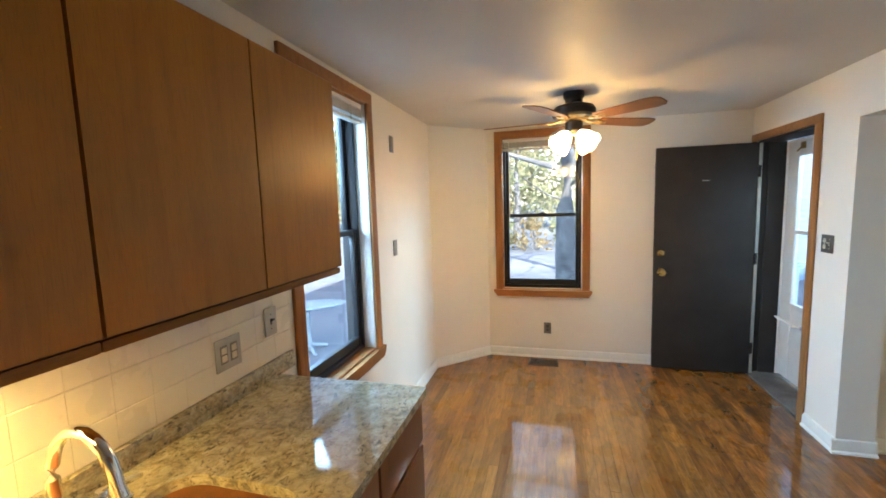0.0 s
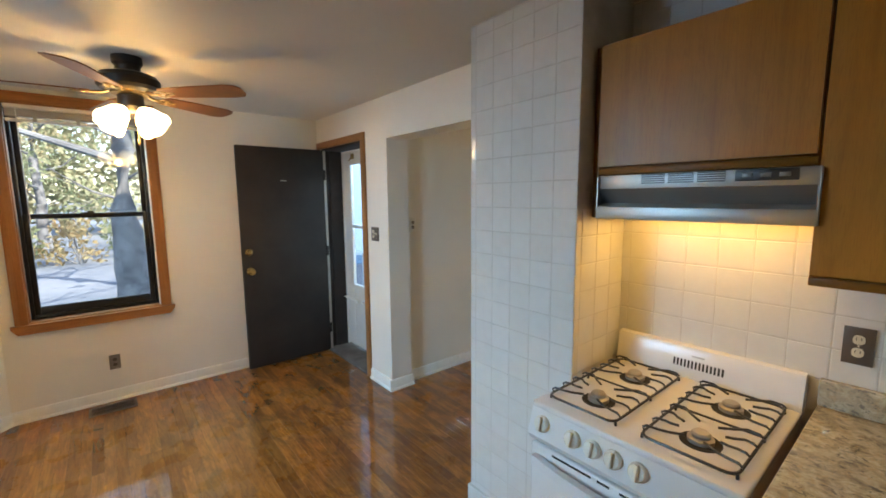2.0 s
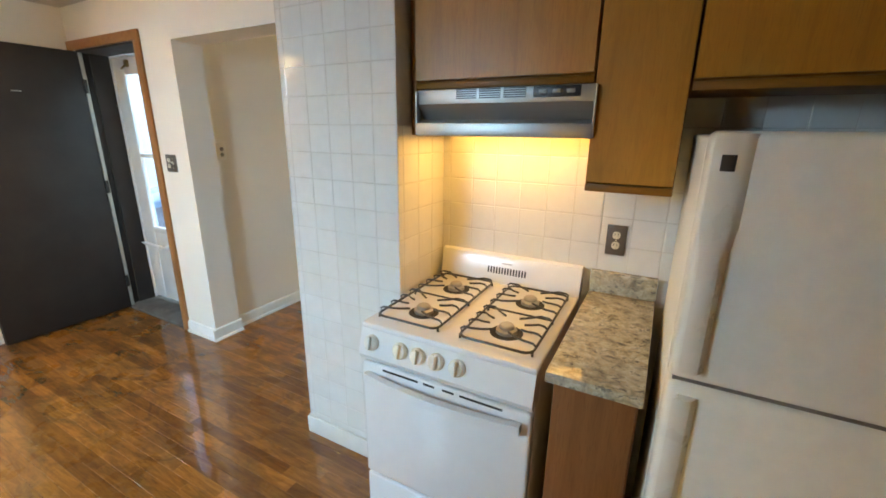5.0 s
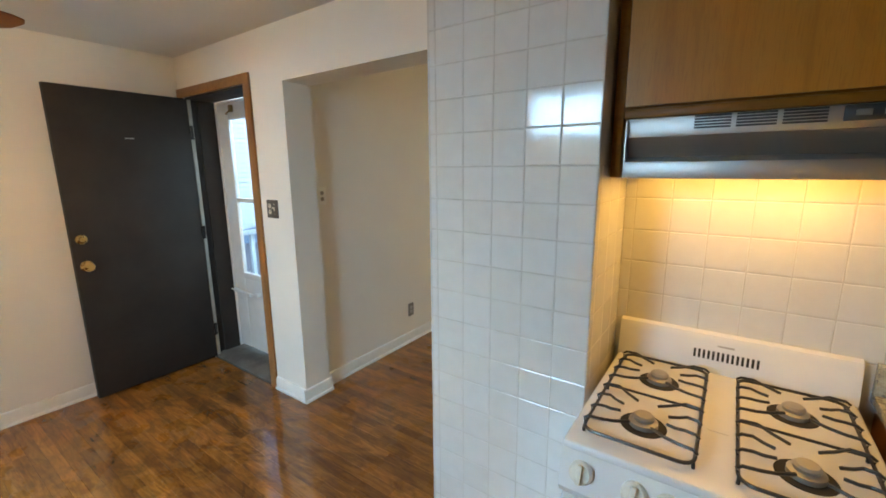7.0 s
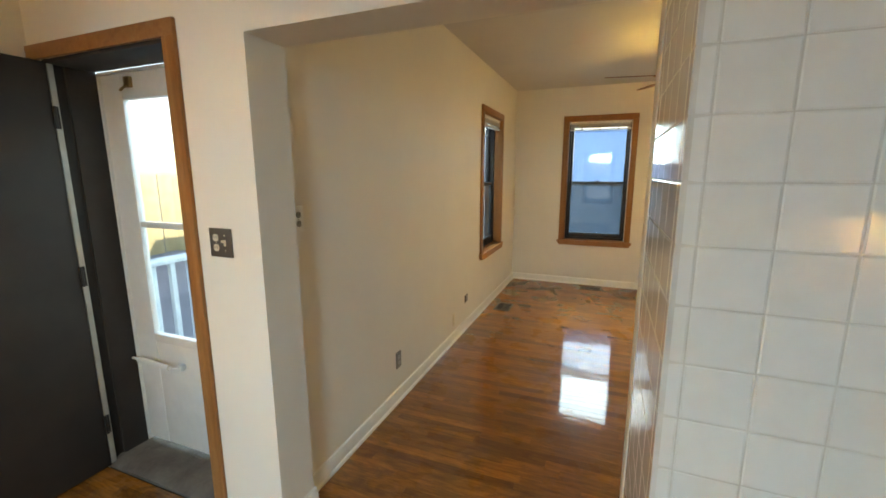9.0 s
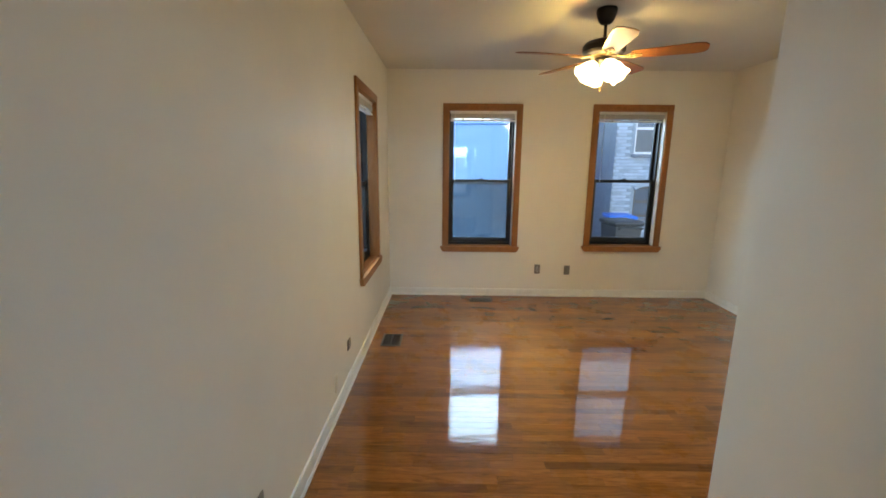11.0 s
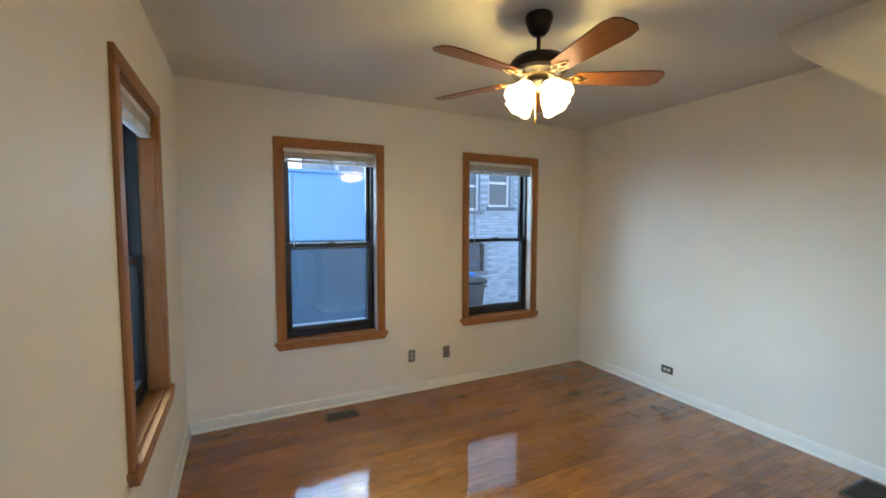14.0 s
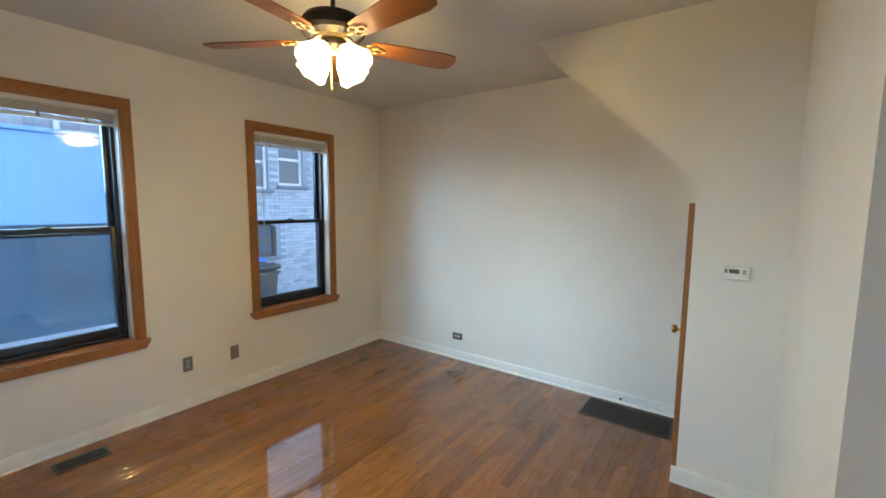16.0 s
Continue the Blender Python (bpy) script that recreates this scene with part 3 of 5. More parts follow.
part("viewer_plate", bx(-0.420, -0.365, -0.0325, -0.030, 1.735, 1.742, 0.001), STEEL, frame_)
jamb_ = thing("door_frame", pose(KX1, DOOR_Y0, 0), "dark painted back door frame with honey oak casing", "door frame", kind="structure")
dw = DOOR_Y1 - DOOR_Y0
part("jamb", bx(0.002, 0.20, dw - 0.006, dw + 0.0, 0.0, DOOR_Z, 0.001), CHARCOAL, jamb_)
part("jamb", bx(0.002, 0.20, 0.0, 0.018, 0.0, DOOR_Z, 0.001), CHARCOAL, jamb_)
part("head_jamb", bx(0.002, 0.20, 0.018, dw - 0.006, DOOR_Z - 0.016, DOOR_Z, 0.001), CHARCOAL, jamb_)
part("stop", bx(0.075, 0.20, dw - 0.022, dw - 0.006, 0.03, DOOR_Z - 0.016, 0.001), CHARCOAL, jamb_)
part("casing", bx(-0.018, 0.0, -0.062, 0.004, 0.0, DOOR_Z + 0.001, 0.004), OAK_TRIM, jamb_)
part("casing", bx(-0.018, 0.0, dw + 0.016, dw + 0.078, 0.0, DOOR_Z + 0.001, 0.004), OAK_TRIM, jamb_)
part("casing", bx(-0.019, 0.0, -0.062, dw + 0.078, DOOR_Z - 0.002, DOOR_Z + 0.060, 0.004), OAK_TRIM_H, jamb_)
part("threshold", prism([(0.0, -0.004), (0.27, -0.004), (0.27, 0.030), (0.06, 0.034), (0.0, 0.012)], 0.0, dw, 1), STONE, jamb_, "scuffed grey threshold")

sd = thing("storm_door", pose(1.962, DOOR_Y0, 0), "white storm door with a tall glazed light", "door")
sw, st = dw - 0.03, 0.150
part("stile", bx(0, 0.032, sw - st, sw, 0.05, 2.02, 0.004), STORM, sd)
part("stile", bx(0, 0.032, 0.012, 0.012 + 0.12, 0.05, 2.02, 0.004), STORM, sd)
part("top_rail", bx(0, 0.032, 0.132, sw - st, 1.90, 2.02, 0.004), STORM, sd)
part("kick_panel", bx(0.004, 0.028, 0.132, sw - st, 0.05, 0.665, 0.002), STORM, sd)
part("middle_rail", bx(-0.002, 0.032, 0.132, sw - st, 0.655, 0.70, 0.004), STORM, sd)
part("glazing_bar", bx(0.004, 0.028, 0.132, sw - st, 1.275, 1.305, 0.003), STORM, sd)
part("pane", bx(0.014, 0.018, 0.134, sw - st - 0.002, 0.70, 1.90), PANE, sd)
part("door_closer", joined(tube([(-0.03, sw + 0.02, 0.545), (-0.035, sw - 0.05, 0.55)], 0.007), tube([(-0.035, sw - 0.05, 0.55), (-0.045, sw - 0.30, 0.545)], 0.015, 10),
                           tube([(-0.045, sw - 0.30, 0.545), (-0.02, sw - 0.36, 0.545)], 0.006), bx(-0.03, 0.0, sw - 0.37, sw - 0.34, 0.53, 0.56, 0.003)), STORM, sd, "white tubular closer")
part("top_catch", joined(bx(-0.02, 0.0, sw - 0.24, sw - 0.20, 1.95, 2.0, 0.004), tube([(-0.02, sw - 0.22, 1.96), (-0.05, sw - 0.22, 1.93)], 0.006)), ANTIQUE, sd)
part("outer_frame", joined(bx(-0.012, 0.05, sw + 0.002, sw + 0.024, 0.034, 2.03, 0.002), bx(-0.012, 0.05, 0.002, 0.012, 0.034, 2.03), bx(-0.012, 0.05, 0.012, sw + 0.002, 2.022, 2.034)), STORM, sd)


# ---- cupboards ----
def slab_door(w, h, t=0.020):
    """A flat door with a finger-pull bevel on its lower edge; local y runs along its width, x is its front."""
    return prism([(-t, 0.0), (-t, h - 0.004), (-t + 0.004, h), (0, h), (0, 0.018), (-t + 0.006, 0.0)], 0, w, 1)


def upper_cabinet(name, m, w, h, depth, doors, label, lip=True):
    """Local y along the wall from 0 to w, x from the front (0) to the wall (depth), z up."""
    c = thing(name, m, label, "cabinet", "wall cabinets")
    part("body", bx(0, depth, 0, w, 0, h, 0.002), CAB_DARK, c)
    for a, b in doors:
        part("door", moved(slab_door(b - a - 0.006, h - (0.035 if lip else 0.01)), pose(-0.001, a + 0.003, 0.03 if lip else 0.005)), CAB, c)
    if lip:
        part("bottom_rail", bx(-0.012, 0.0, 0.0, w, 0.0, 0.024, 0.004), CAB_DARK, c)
    return c


EAST = 1.48
upper_cabinet("wall_cabinet", pose(EAST, 0.425, 1.651), 0.612, 0.461, 0.268, [(0.0, 0.612)], "brown oak wall cabinet above the range hood")
filler = thing("cabinet_filler", pose(EAST, 1.040, 1.495), "brown oak filler strip between hood and tiled pier", "cabinet trim")
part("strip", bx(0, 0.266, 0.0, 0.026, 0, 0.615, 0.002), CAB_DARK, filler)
upper_cabinet("wall_cabinet", pose(EAST, 0.178, 1.335), 0.244, 0.777, 0.268, [(0.0, 0.244)], "tall narrow brown oak wall cabinet", )
upper_cabinet("wall_cabinet", pose(EAST, -0.62, 1.622), 0.794, 0.49, 0.268, [(0.0, 0.40), (0.40, 0.794)], "brown oak wall cabinet above the refrigerator")

WEST = -0.773


def west_cabinet(y0, y1, doors, label):
    upper_cabinet("wall_cabinet", pose(WEST, y1, 1.342, 0, 0, 180), y1 - y0, 0.745, 0.285, doors, label)


west_cabinet(0.594, 1.505, [(0.0, 0.45), (0.45, 0.911)], "brown oak double wall cabinet above the counter")
west_cabinet(-0.32, 0.592, [(0.0, 0.455), (0.455, 0.912)], "brown oak double wall cabinet above the sink")
west_cabinet(-1.235, -0.322, [(0.0, 0.455), (0.455, 0.913)], "brown oak double wall cabinet by the far end")


def base_cabinet(name, m, w, h, depth, drawers, label):
    c = thing(name, m, label, "cabinet", "base cabinets")
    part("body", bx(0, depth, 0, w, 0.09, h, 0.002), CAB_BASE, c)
    part("plinth", bx(0.06, depth, 0, w, 0, 0.09), DARK_GAP, c)
    for y0, y1, z0, z1 in drawers:
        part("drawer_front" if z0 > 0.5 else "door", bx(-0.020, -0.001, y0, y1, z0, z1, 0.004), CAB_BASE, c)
    return c


base_cabinet("base_cabinet", pose(1.125, 0.180, 0), 0.212, 0.884, 0.622, [(0.004, 0.208, 0.10, 0.876)], "narrow brown oak base cabinet beside the stove")
for y1, w in ((1.435, 0.40), (1.033, 0.90), (0.131, 0.60), (-0.471, 0.60), (-1.073, 0.60)):
    base_cabinet("base_cabinet", pose(-0.43, y1, 0, 0, 0, 180), w, 0.884, 0.63, [(0.006, w - 0.006, 0.72, 0.872), (0.006, w - 0.006, 0.10, 0.705)], "brown oak base cabinet under the granite counter")


# ---- counters, sink and tap ----
def plate_with_hole(outer, inner, z0, z1):
    bm = bmesh.new()
    loops = []
    for line in (outer, inner):
        vs = [bm.verts.new((x, y, z0)) for x, y in line]
        loops.append([bm.edges.new((vs[i], vs[(i + 1) % len(vs)])) for i in range(len(vs))])
    bmesh.ops.triangle_fill(bm, use_beauty=True, edges=loops[0] + loops[1])
    ext = bmesh.ops.extrude_face_region(bm, geom=bm.faces[:])
    for v in ext["geom"]:
        if isinstance(v, bmesh.types.BMVert):
            v.co.z = z1
    bmesh.ops.recalc_face_normals(bm, faces=bm.faces)
    return bm


SINK = rounded(0.40, 0.62, 0.09, 6, -0.700, 0.535)
ct = thing("countertop", pose(0, 0, 0), "polished speckled granite countertop with an upstand", "countertop")
part("slab", plate_with_hole([(KX0, -1.68), (-0.398, -1.68), (-0.398, 1.452), (-0.404, 1.458), (KX0, 1.458)], SINK, 0.885, 0.915), GRANITE, ct)
part("upstand", bx(KX0, KX0 + 0.020, -1.68, 1.56, 0.9155, 0.985, 0.002), GRANITE, ct)
sk = thing("sink", pose(0, 0, 0), "stainless steel undermount sink bowl", "sink")
bowl = bmesh.new()
rings = [[bowl.verts.new((-0.700 + (x + 0.700) * f, 0.535 + (y - 0.535) * f, z)) for x, y in SINK] for f, z in ((1.03, 0.884), (1.0, 0.884), (0.985, 0.80), (0.95, 0.735), (0.86, 0.715), (0.06, 0.705))]
for a, b in zip(rings, rings[1:]):
    for i in range(len(a)):
        bowl.faces.new((a[i], a[(i + 1) % len(a)], b[(i + 1) % len(a)], b[i]))
bowl.faces.new(rings[-1])
part("bowl", bowl, STEEL, sk)
part("drain", moved(lathe([(0.045, 0), (0.045, 0.003), (0.03, 0.004), (0.028, 0.001)], 20), pose(-0.70, 0.535, 0.706)), CHROME, sk)
tp = thing("tap", pose(-0.962, 0.60, 0.915), "chrome gooseneck kitchen tap", "tap")
arc = [(0, 0, 0.02), (0, 0, 0.135)] + [(0.085 - 0.085 * math.cos(radians(a)), 0.01 * a / 180, 0.135 + 0.115 * math.sin(radians(a))) for a in range(15, 181, 15)] + [(0.178, 0.012, 0.110)]
part("spout", tube(arc, 0.0135, 14), CHROME, tp)
part("aerator", moved(lathe([(0.015, 0), (0.017, 0.004), (0.017, 0.03), (0.0135, 0.034)], 16), pose(0.179, 0.012, 0.085)), CHROME, tp)
part("base", lathe([(0.030, 0), (0.030, 0.006), (0.022, 0.012), (0.019, 0.03), (0.015, 0.045)], 20), CHROME, tp)
part("lever", joined(tube([(0.0, 0.09, 0.04), (0.03, 0.11, 0.060), (0.075, 0.13, 0.066)], 0.006), moved(lathe([(0.022, 0), (0.021, 0.02), (0.014, 0.045)], 16), pose(0, 0.09, 0))), CHROME, tp)
cs = thing("small_countertop", pose(0, 0, 0), "small speckled granite countertop beside the stove", "countertop")
part("slab", bx(1.072, KX1 - 0.002, 0.172, 0.406, 0.885, 0.915, 0.003), GRANITE, cs)
part("upstand", bx(KX1 - 0.030, KX1 - 0.002, 0.172, 0.406, 0.9155, 1.0, 0.002), GRANITE, cs)


# ---- stove ----
def stove():
    """Front at x = 0, back at x = 0.63, y from 0 to 0.61."""
    s = thing("gas_stove", pose(1.118, 0.436, -0.010), "white enamelled gas stove with black wire grates", "stove")
    W = 0.612
    part("body", bx(0.03, 0.62, 0.004, W - 0.004, 0.05, 0.872, 0.004), ENAMEL, s)
    part("kick", bx(0.06, 0.60, 0.02, W - 0.02, 0.010, 0.05), DARK_GAP, s)
    part("cooktop", joined(bx(0.0, 0.63, 0, W, 0.872, 0.894, 0.008, 3), bx(0.235, 0.30, 0.285, 0.327, 0.893, 0.895)), ENAMEL, s)
    part("control_panel", prism([(0.004, 0.884), (0.05, 0.884), (0.05, 0.765), (-0.012, 0.765), (-0.022, 0.785), (-0.020, 0.80)], 0.002, W - 0.002, 1), ENAMEL, s)
    tilt = math.degrees(math.atan2(0.024, 0.084))
    for y in (0.560, 0.445, 0.378, 0.312, 0.240):
        part("knob", joined(turned([(0.028, 0), (0.027, 0.012), (0.022, 0.018), (0.0, 0.018)], pose(-0.008, y, 0.832, 0, -90 + tilt, 0)),
                                moved(bx(-0.022, 0.022, -0.006, 0.006, 0.016, 0.030, 0.003), pose(-0.008, y, 0.832, 0, -90 + tilt, 0))), KNOB, s)
    d = part("oven_door", bx(-0.010, 0.03, 0.004, W - 0.004, 0.285, 0.750, 0.010, 3), ENAMEL, s)
    part("handle", joined(prism([(-0.038 - 0.026 * (1 - (i / 8 - 1) ** 2), 0.03 + i * (W - 0.06) / 16) for i in range(17)] + [(-0.016 - 0.024 * (1 - (i / 8 - 1) ** 2), 0.03 + i * (W - 0.06) / 16) for i in range(16, -1, -1)], 0.690, 0.722, 2), bx(-0.04, -0.009, 0.03, 0.07, 0.692, 0.720, 0.006), bx(-0.04, -0.009, W - 0.07, W - 0.03, 0.692, 0.720, 0.006)), ENAMEL, d)
    for a, b in ((0.09, 0.23), (0.25, 0.29), (0.32, 0.36), (0.38, 0.52)):
        part("air_slot", bx(-0.0115, -0.0095, a, b, 0.734, 0.741), DARK_GAP, d)
    part("drawer", bx(-0.006, 0.03, 0.004, W - 0.004, 0.065, 0.272, 0.008, 3), ENAMEL, s)
    part("backguard", prism([(0.575, 0.890), (0.632, 0.890), (0.632, 1.005), (0.615, 1.017), (0.598, 1.011), (0.588, 0.99)], 0.0, W, 1), ENAMEL, s)
    for i in range(14):
        part("vent_slot", moved(bx(-0.002, 0.002, -0.0032, 0.0032, -0.014, 0.014), pose(0.5835, 0.385 - i * 0.0125, 0.950, 0, 6, 0)), DARK_GAP, s)
    part("badge", moved(bx(-0.0015, 0.0015, -0.022, 0.022, -0.003, 0.003), pose(0.5882, 0.305, 0.982, 0, 6, 0)), PLATE_STEEL, s)
    for y in (0.150, 0.462):
        for x in (0.165, 0.425):
            part("burner_well", moved(lathe([(0.054, 0.0), (0.052, 0.0015), (0.034, 0.0018)], 28), pose(x, y, 0.8945)), DARK_GAP, s)
            part("burner", moved(lathe([(0.034, 0.002), (0.034, 0.014), (0.024, 0.018), (0.025, 0.026), (0.020, 0.031), (0.004, 0.032)], 20), pose(x, y, 0.894)), ALU, s, "grey aluminium burner head and cap")
        bars = [tube([(a, b, 0.909) for a, b in rounded(0.50, 0.235, 0.03, 4, 0.295, y)], 0.0042, 6, True)]
        for side in (-1, 1):
            for k in range(8):
                x = 0.075 + 0.063 * k
                c = 0.165 if x < 0.295 else 0.425
                e = x + (c - x) * 0.42
                reach = 0.060 if abs(x - c) < 0.05 else 0.088
                bars.append(tube([(x, y + side * 0.1175, 0.909), (x, y + side * 0.121, 0.921), (x + 0.002, y + side * 0.112, 0.927), (x + 0.010, y + side * (0.112 - reach * 0.35), 0.925), (x + (e - x) * 0.45, y + side * (0.112 - reach * 0.65), 0.926), (e, y + side * (0.112 - reach), 0.925)], 0.0038, 6))
        for x in (0.06, 0.295, 0.53):
            for dy in (-0.1155, 0.1155):
                bars.append(tube([(x, y + dy, 0.909), (x, y + dy * 1.01, 0.8945)], 0.0042, 6))
        bars.append(tube([(0.295, y - 0.115, 0.909), (0.295, y + 0.115, 0.909)], 0.0036, 6))
        part("grate", joined(*bars), IRON, s, "black wire pan grate")


stove()


def hood():
    """Front at x = 0, y from 0 to 0.61, base at z = 0."""
    h = thing("range_hood", pose(1.452, 0.412, 1.494), "brushed steel range hood with its lamp on", "range hood")
    W = 0.612
    part("shell", joined(bx(0.0, 0.293, 0.0, W, 0.1052, 0.155, 0.003), prism([(0.002, 0.105), (0.293, 0.105), (0.293, 0.056), (0.040, 0.056)], 0, W, 1)), HOOD_STEEL, h)
    part("lip", joined(bx(-0.014, -0.004, 0.0, W, 0.0, 0.044, 0.003), prism([(-0.006, 0.0435), (0.040, 0.0555), (0.293, 0.0555), (0.293, 0.052), (0.042, 0.050), (-0.004, 0.038)], 0.001, W - 0.001, 1)), HOOD_STEEL, h)
    part("end_plate", bx(-0.012, 0.292, W - 0.003, W + 0.001, 0.002, 0.150), HOOD_STEEL, h)
    part("end_plate", bx(-0.012, 0.292, -0.001, 0.003, 0.002, 0.150), HOOD_STEEL, h)
    for g in range(3):
        for i in range(5):
            y = W - 0.155 - g * 0.085
            part("vent_slot", bx(-0.0015, 0.001, y - 0.075, y, 0.1215 + i * 0.0068, 0.1262 + i * 0.0068), BLACK, h)
    c = part("control_strip", bx(-0.003, 0.001, 0.045, 0.188, 0.121, 0.153, 0.001), BLACK, h)
    for i in range(3):
        part("switch", bx(-0.007, -0.002, 0.062 + i * 0.042, 0.086 + i * 0.042, 0.131, 0.143, 0.001), PLATE_GREY, c)
    part("lens", bx(0.10, 0.17, 0.20, 0.42, 0.042, 0.0495, 0.002), glow("hood_lens", (1.0, 0.72, 0.32), 2.0), h, "lit frosted lamp lens")


hood()
lamp("hood_lamp", "AREA", look((1.60, 0.72, 1.528), (1.60, 0.72, 0.9)), 0.60, (1.0, 0.52, 0.09), size=(0.20, 0.56))


# ---- refrigerator ----
def fridge():
    """Front of the doors at x = 0; y from 0 to 0.71."""
    f = thing("refrigerator", pose(0.990, -0.570, 0), "almond top-freezer refrigerator with moulded handles", "refrigerator")
    W, H, Z = 0.71, 1.517, 1.030
    part("cabinet", bx(0.112, 0.74, 0.0, W, 0.03, H - 0.008, 0.008, 3), ALMOND, f)
    part("grille", bx(0.06, 0.12, 0.01, W - 0.01, 0.0, 0.09), BLACK, f)
    for name, z0, z1, h0, h1 in (("freezer_door", Z + 0.0035, H, Z + 0.03, H - 0.004), ("main_door", 0.10, Z - 0.0035, 0.50, Z - 0.03)):
        d = part(name, bx(0.0, 0.104, 0.0, W, z0, z1, 0.014, 4), ALMOND, f)
        # flush at the far end, standing out into a scooped grip towards the gap between the doors
        rings_ = []
        grip = bmesh.new()
        for i in range(15):
            u = i / 14
            k = min(1.0, max(0.0, (u - 0.36) / 0.14))
            k = k * k * (3 - 2 * k)
            p, wide, scoop = 0.012 + 0.011 * k, 0.052 - 0.014 * k, 0.004 + 0.014 * k
            z = (h1 + (h0 - h1) * u) if name == "freezer_door" else (h0 + (h1 - h0) * u)
            rings_.append([grip.verts.new((x_, y_, z)) for x_, y_ in (
                (0.010, W - 0.004), (0.004 - 0.3 * scoop, W - 0.003 - scoop), (-p + 0.008, W - 0.004 - scoop), (-p + 0.002, W - 0.002 - 0.6 * scoop),
                (-p, W - 0.008 - 0.6 * scoop), (-p, W - wide + 0.006 - 0.3 * scoop), (-p + 0.004, W - wide - 0.002 - 0.3 * scoop), (0.004, W - wide - 0.016 - 0.3 * scoop))])
        for a_, b_ in zip(rings_, rings_[1:]):
            for i in range(8):
                grip.faces.new((a_[i], a_[(i + 1) % 8], b_[(i + 1) % 8], b_[i]))
        grip.faces.new(rings_[0])
        grip.faces.new(rings_[-1])
        bmesh.ops.recalc_face_normals(grip, faces=grip.faces)
        part("handle", grip, HANDLE_CREAM, d, "cream moulded full-length handle")
    part("badge", bx(-0.0145, -0.0105, W - 0.040, W - 0.018, 1.450, 1.478, 0.001), BLACK, f)
    part("gasket", bx(0.010, 0.110, 0.008, W - 0.008, Z - 0.006, Z + 0.006), PLATE_GREY, f)


fridge()


# ---- ceiling fans ----
def shade_shell():
    """A frosted bell whose rim waves in and out."""
    bm = lathe([(0.024, 0.014), (0.036, 0.028), (0.052, 0.056), (0.060, 0.088), (0.066, 0.112), (0.075, 0.134), (0.073, 0.135), (0.063, 0.112), (0.057, 0.088), (0.048, 0.056), (0.02, 0.03)], 36, False)
    for v in bm.verts:
        wave = max(0.0, (v.co.z - 0.09) / 0.045) ** 2 * math.cos(6 * math.atan2(v.co.y, v.co.x))
        v.co.x, v.co.y, v.co.z = v.co.x * (1 + 0.025 * wave), v.co.y * (1 + 0.025 * wave), v.co.z + 0.003 * wave
    return bm


def fan(x, y, ceiling, drop, base, kit, turn, label):
    """A five-blade fan with a four-lamp kit; drop is from the ceiling to the blades, kit from the motor's top to the lamps."""
    f = thing("ceiling_fan", pose(x, y, ceiling), label, "ceiling fan", "ceiling fans")
    rod = drop - 0.115
    if rod > 0.12:
        part("canopy", lathe([(0.066, 0.0), (0.070, -0.012), (0.068, -0.03), (0.050, -0.080), (0.034, -0.098), (0.014, -0.104)], 28), BRONZE, f)
        part("downrod", lathe([(0.011, -0.07), (0.011, -rod - 0.02)], 14), BRONZE, f)
    else:
        part("canopy", lathe([(0.070, 0.0), (0.070, -0.035), (0.058, -0.05), (0.056, -rod - 0.06)], 28), BRONZE, f)
    zt = -rod
    part("motor", lathe([(0.02, zt + 0.002), (0.075, zt - 0.004), (0.128, zt - 0.022), (0.145, zt - 0.045), (0.145, zt - 0.082), (0.132, zt - 0.098), (0.085, zt - 0.112)], 36), BRONZE, f)
    part("band", lathe([(0.086, zt - 0.100), (0.092, zt - 0.108), (0.086, zt - 0.120), (0.05, zt - 0.122)], 32), ANTIQUE, f)
    part("switch_housing", lathe([(0.048, zt - 0.118), (0.060, zt - 0.128), (0.060, zt - kit + 0.010), (0.046, zt - kit - 0.012), (0.02, zt - kit - 0.022)], 28), BRONZE, f)
    zb = -drop
    outline = [(0.175, -0.030), (0.19, -0.050), (0.30, -0.060), (0.56, -0.074), (0.615, -0.062), (0.635, -0.034), (0.635, 0.034), (0.615, 0.062), (0.56, 0.074), (0.30, 0.060), (0.19, 0.050), (0.175, 0.030)]
    for k in range(5):
        spin = pose(0, 0, zb, 0, 0, base + 72 * k)
        part("blade", moved(prism(outline, -0.003, 0.003, 2), spin @ pose(0, 0, 0, -11, 0, 0)), BLADE, f)
        loop = [tube([(0.185 + a * 0.5 + 0.030 * math.cos(t * math.pi / 6), b + 0.017 * math.sin(t * math.pi / 6), -0.008) for t in range(12)], 0.0035, 6, True) for a, b in ((0.0, 0.018), (0.0, -0.018), (0.07, 0.0))]
        loop.append(tube([(0.075, 0, 0.012), (0.12, 0, -0.004), (0.165, 0, -0.008)], 0.008, 8))
        part("blade_bracket", moved(joined(*loop), spin @ pose(0, 0, 0, -8, 0, 0)), ANTIQUE, f)
    zl = zt - kit
    for k in range(4):
        a = turn + 90 * k
        m = pose(0, 0, zl, 0, 0, a) @ pose(0.045, 0, 0, 0, 132, 0)
        part("lamp_arm", moved(lathe([(0.020, -0.02), (0.022, 0.01), (0.020, 0.022)], 16), m), BRONZE, f)
        part("shade", moved(shade_shell(), m), SHADE, f, "glowing frosted bell glass shade")
    part("pull_chain", joined(tube([(0.02, 0, zl - 0.02), (0.02, 0, zl - 0.16)], 0.0018, 6), moved(lathe([(0.004, 0), (0.006, 0.01), (0.006, 0.028), (0.002, 0.032)], 10), pose(0.02, 0, zl - 0.19))), BRASS, f)
    return zl


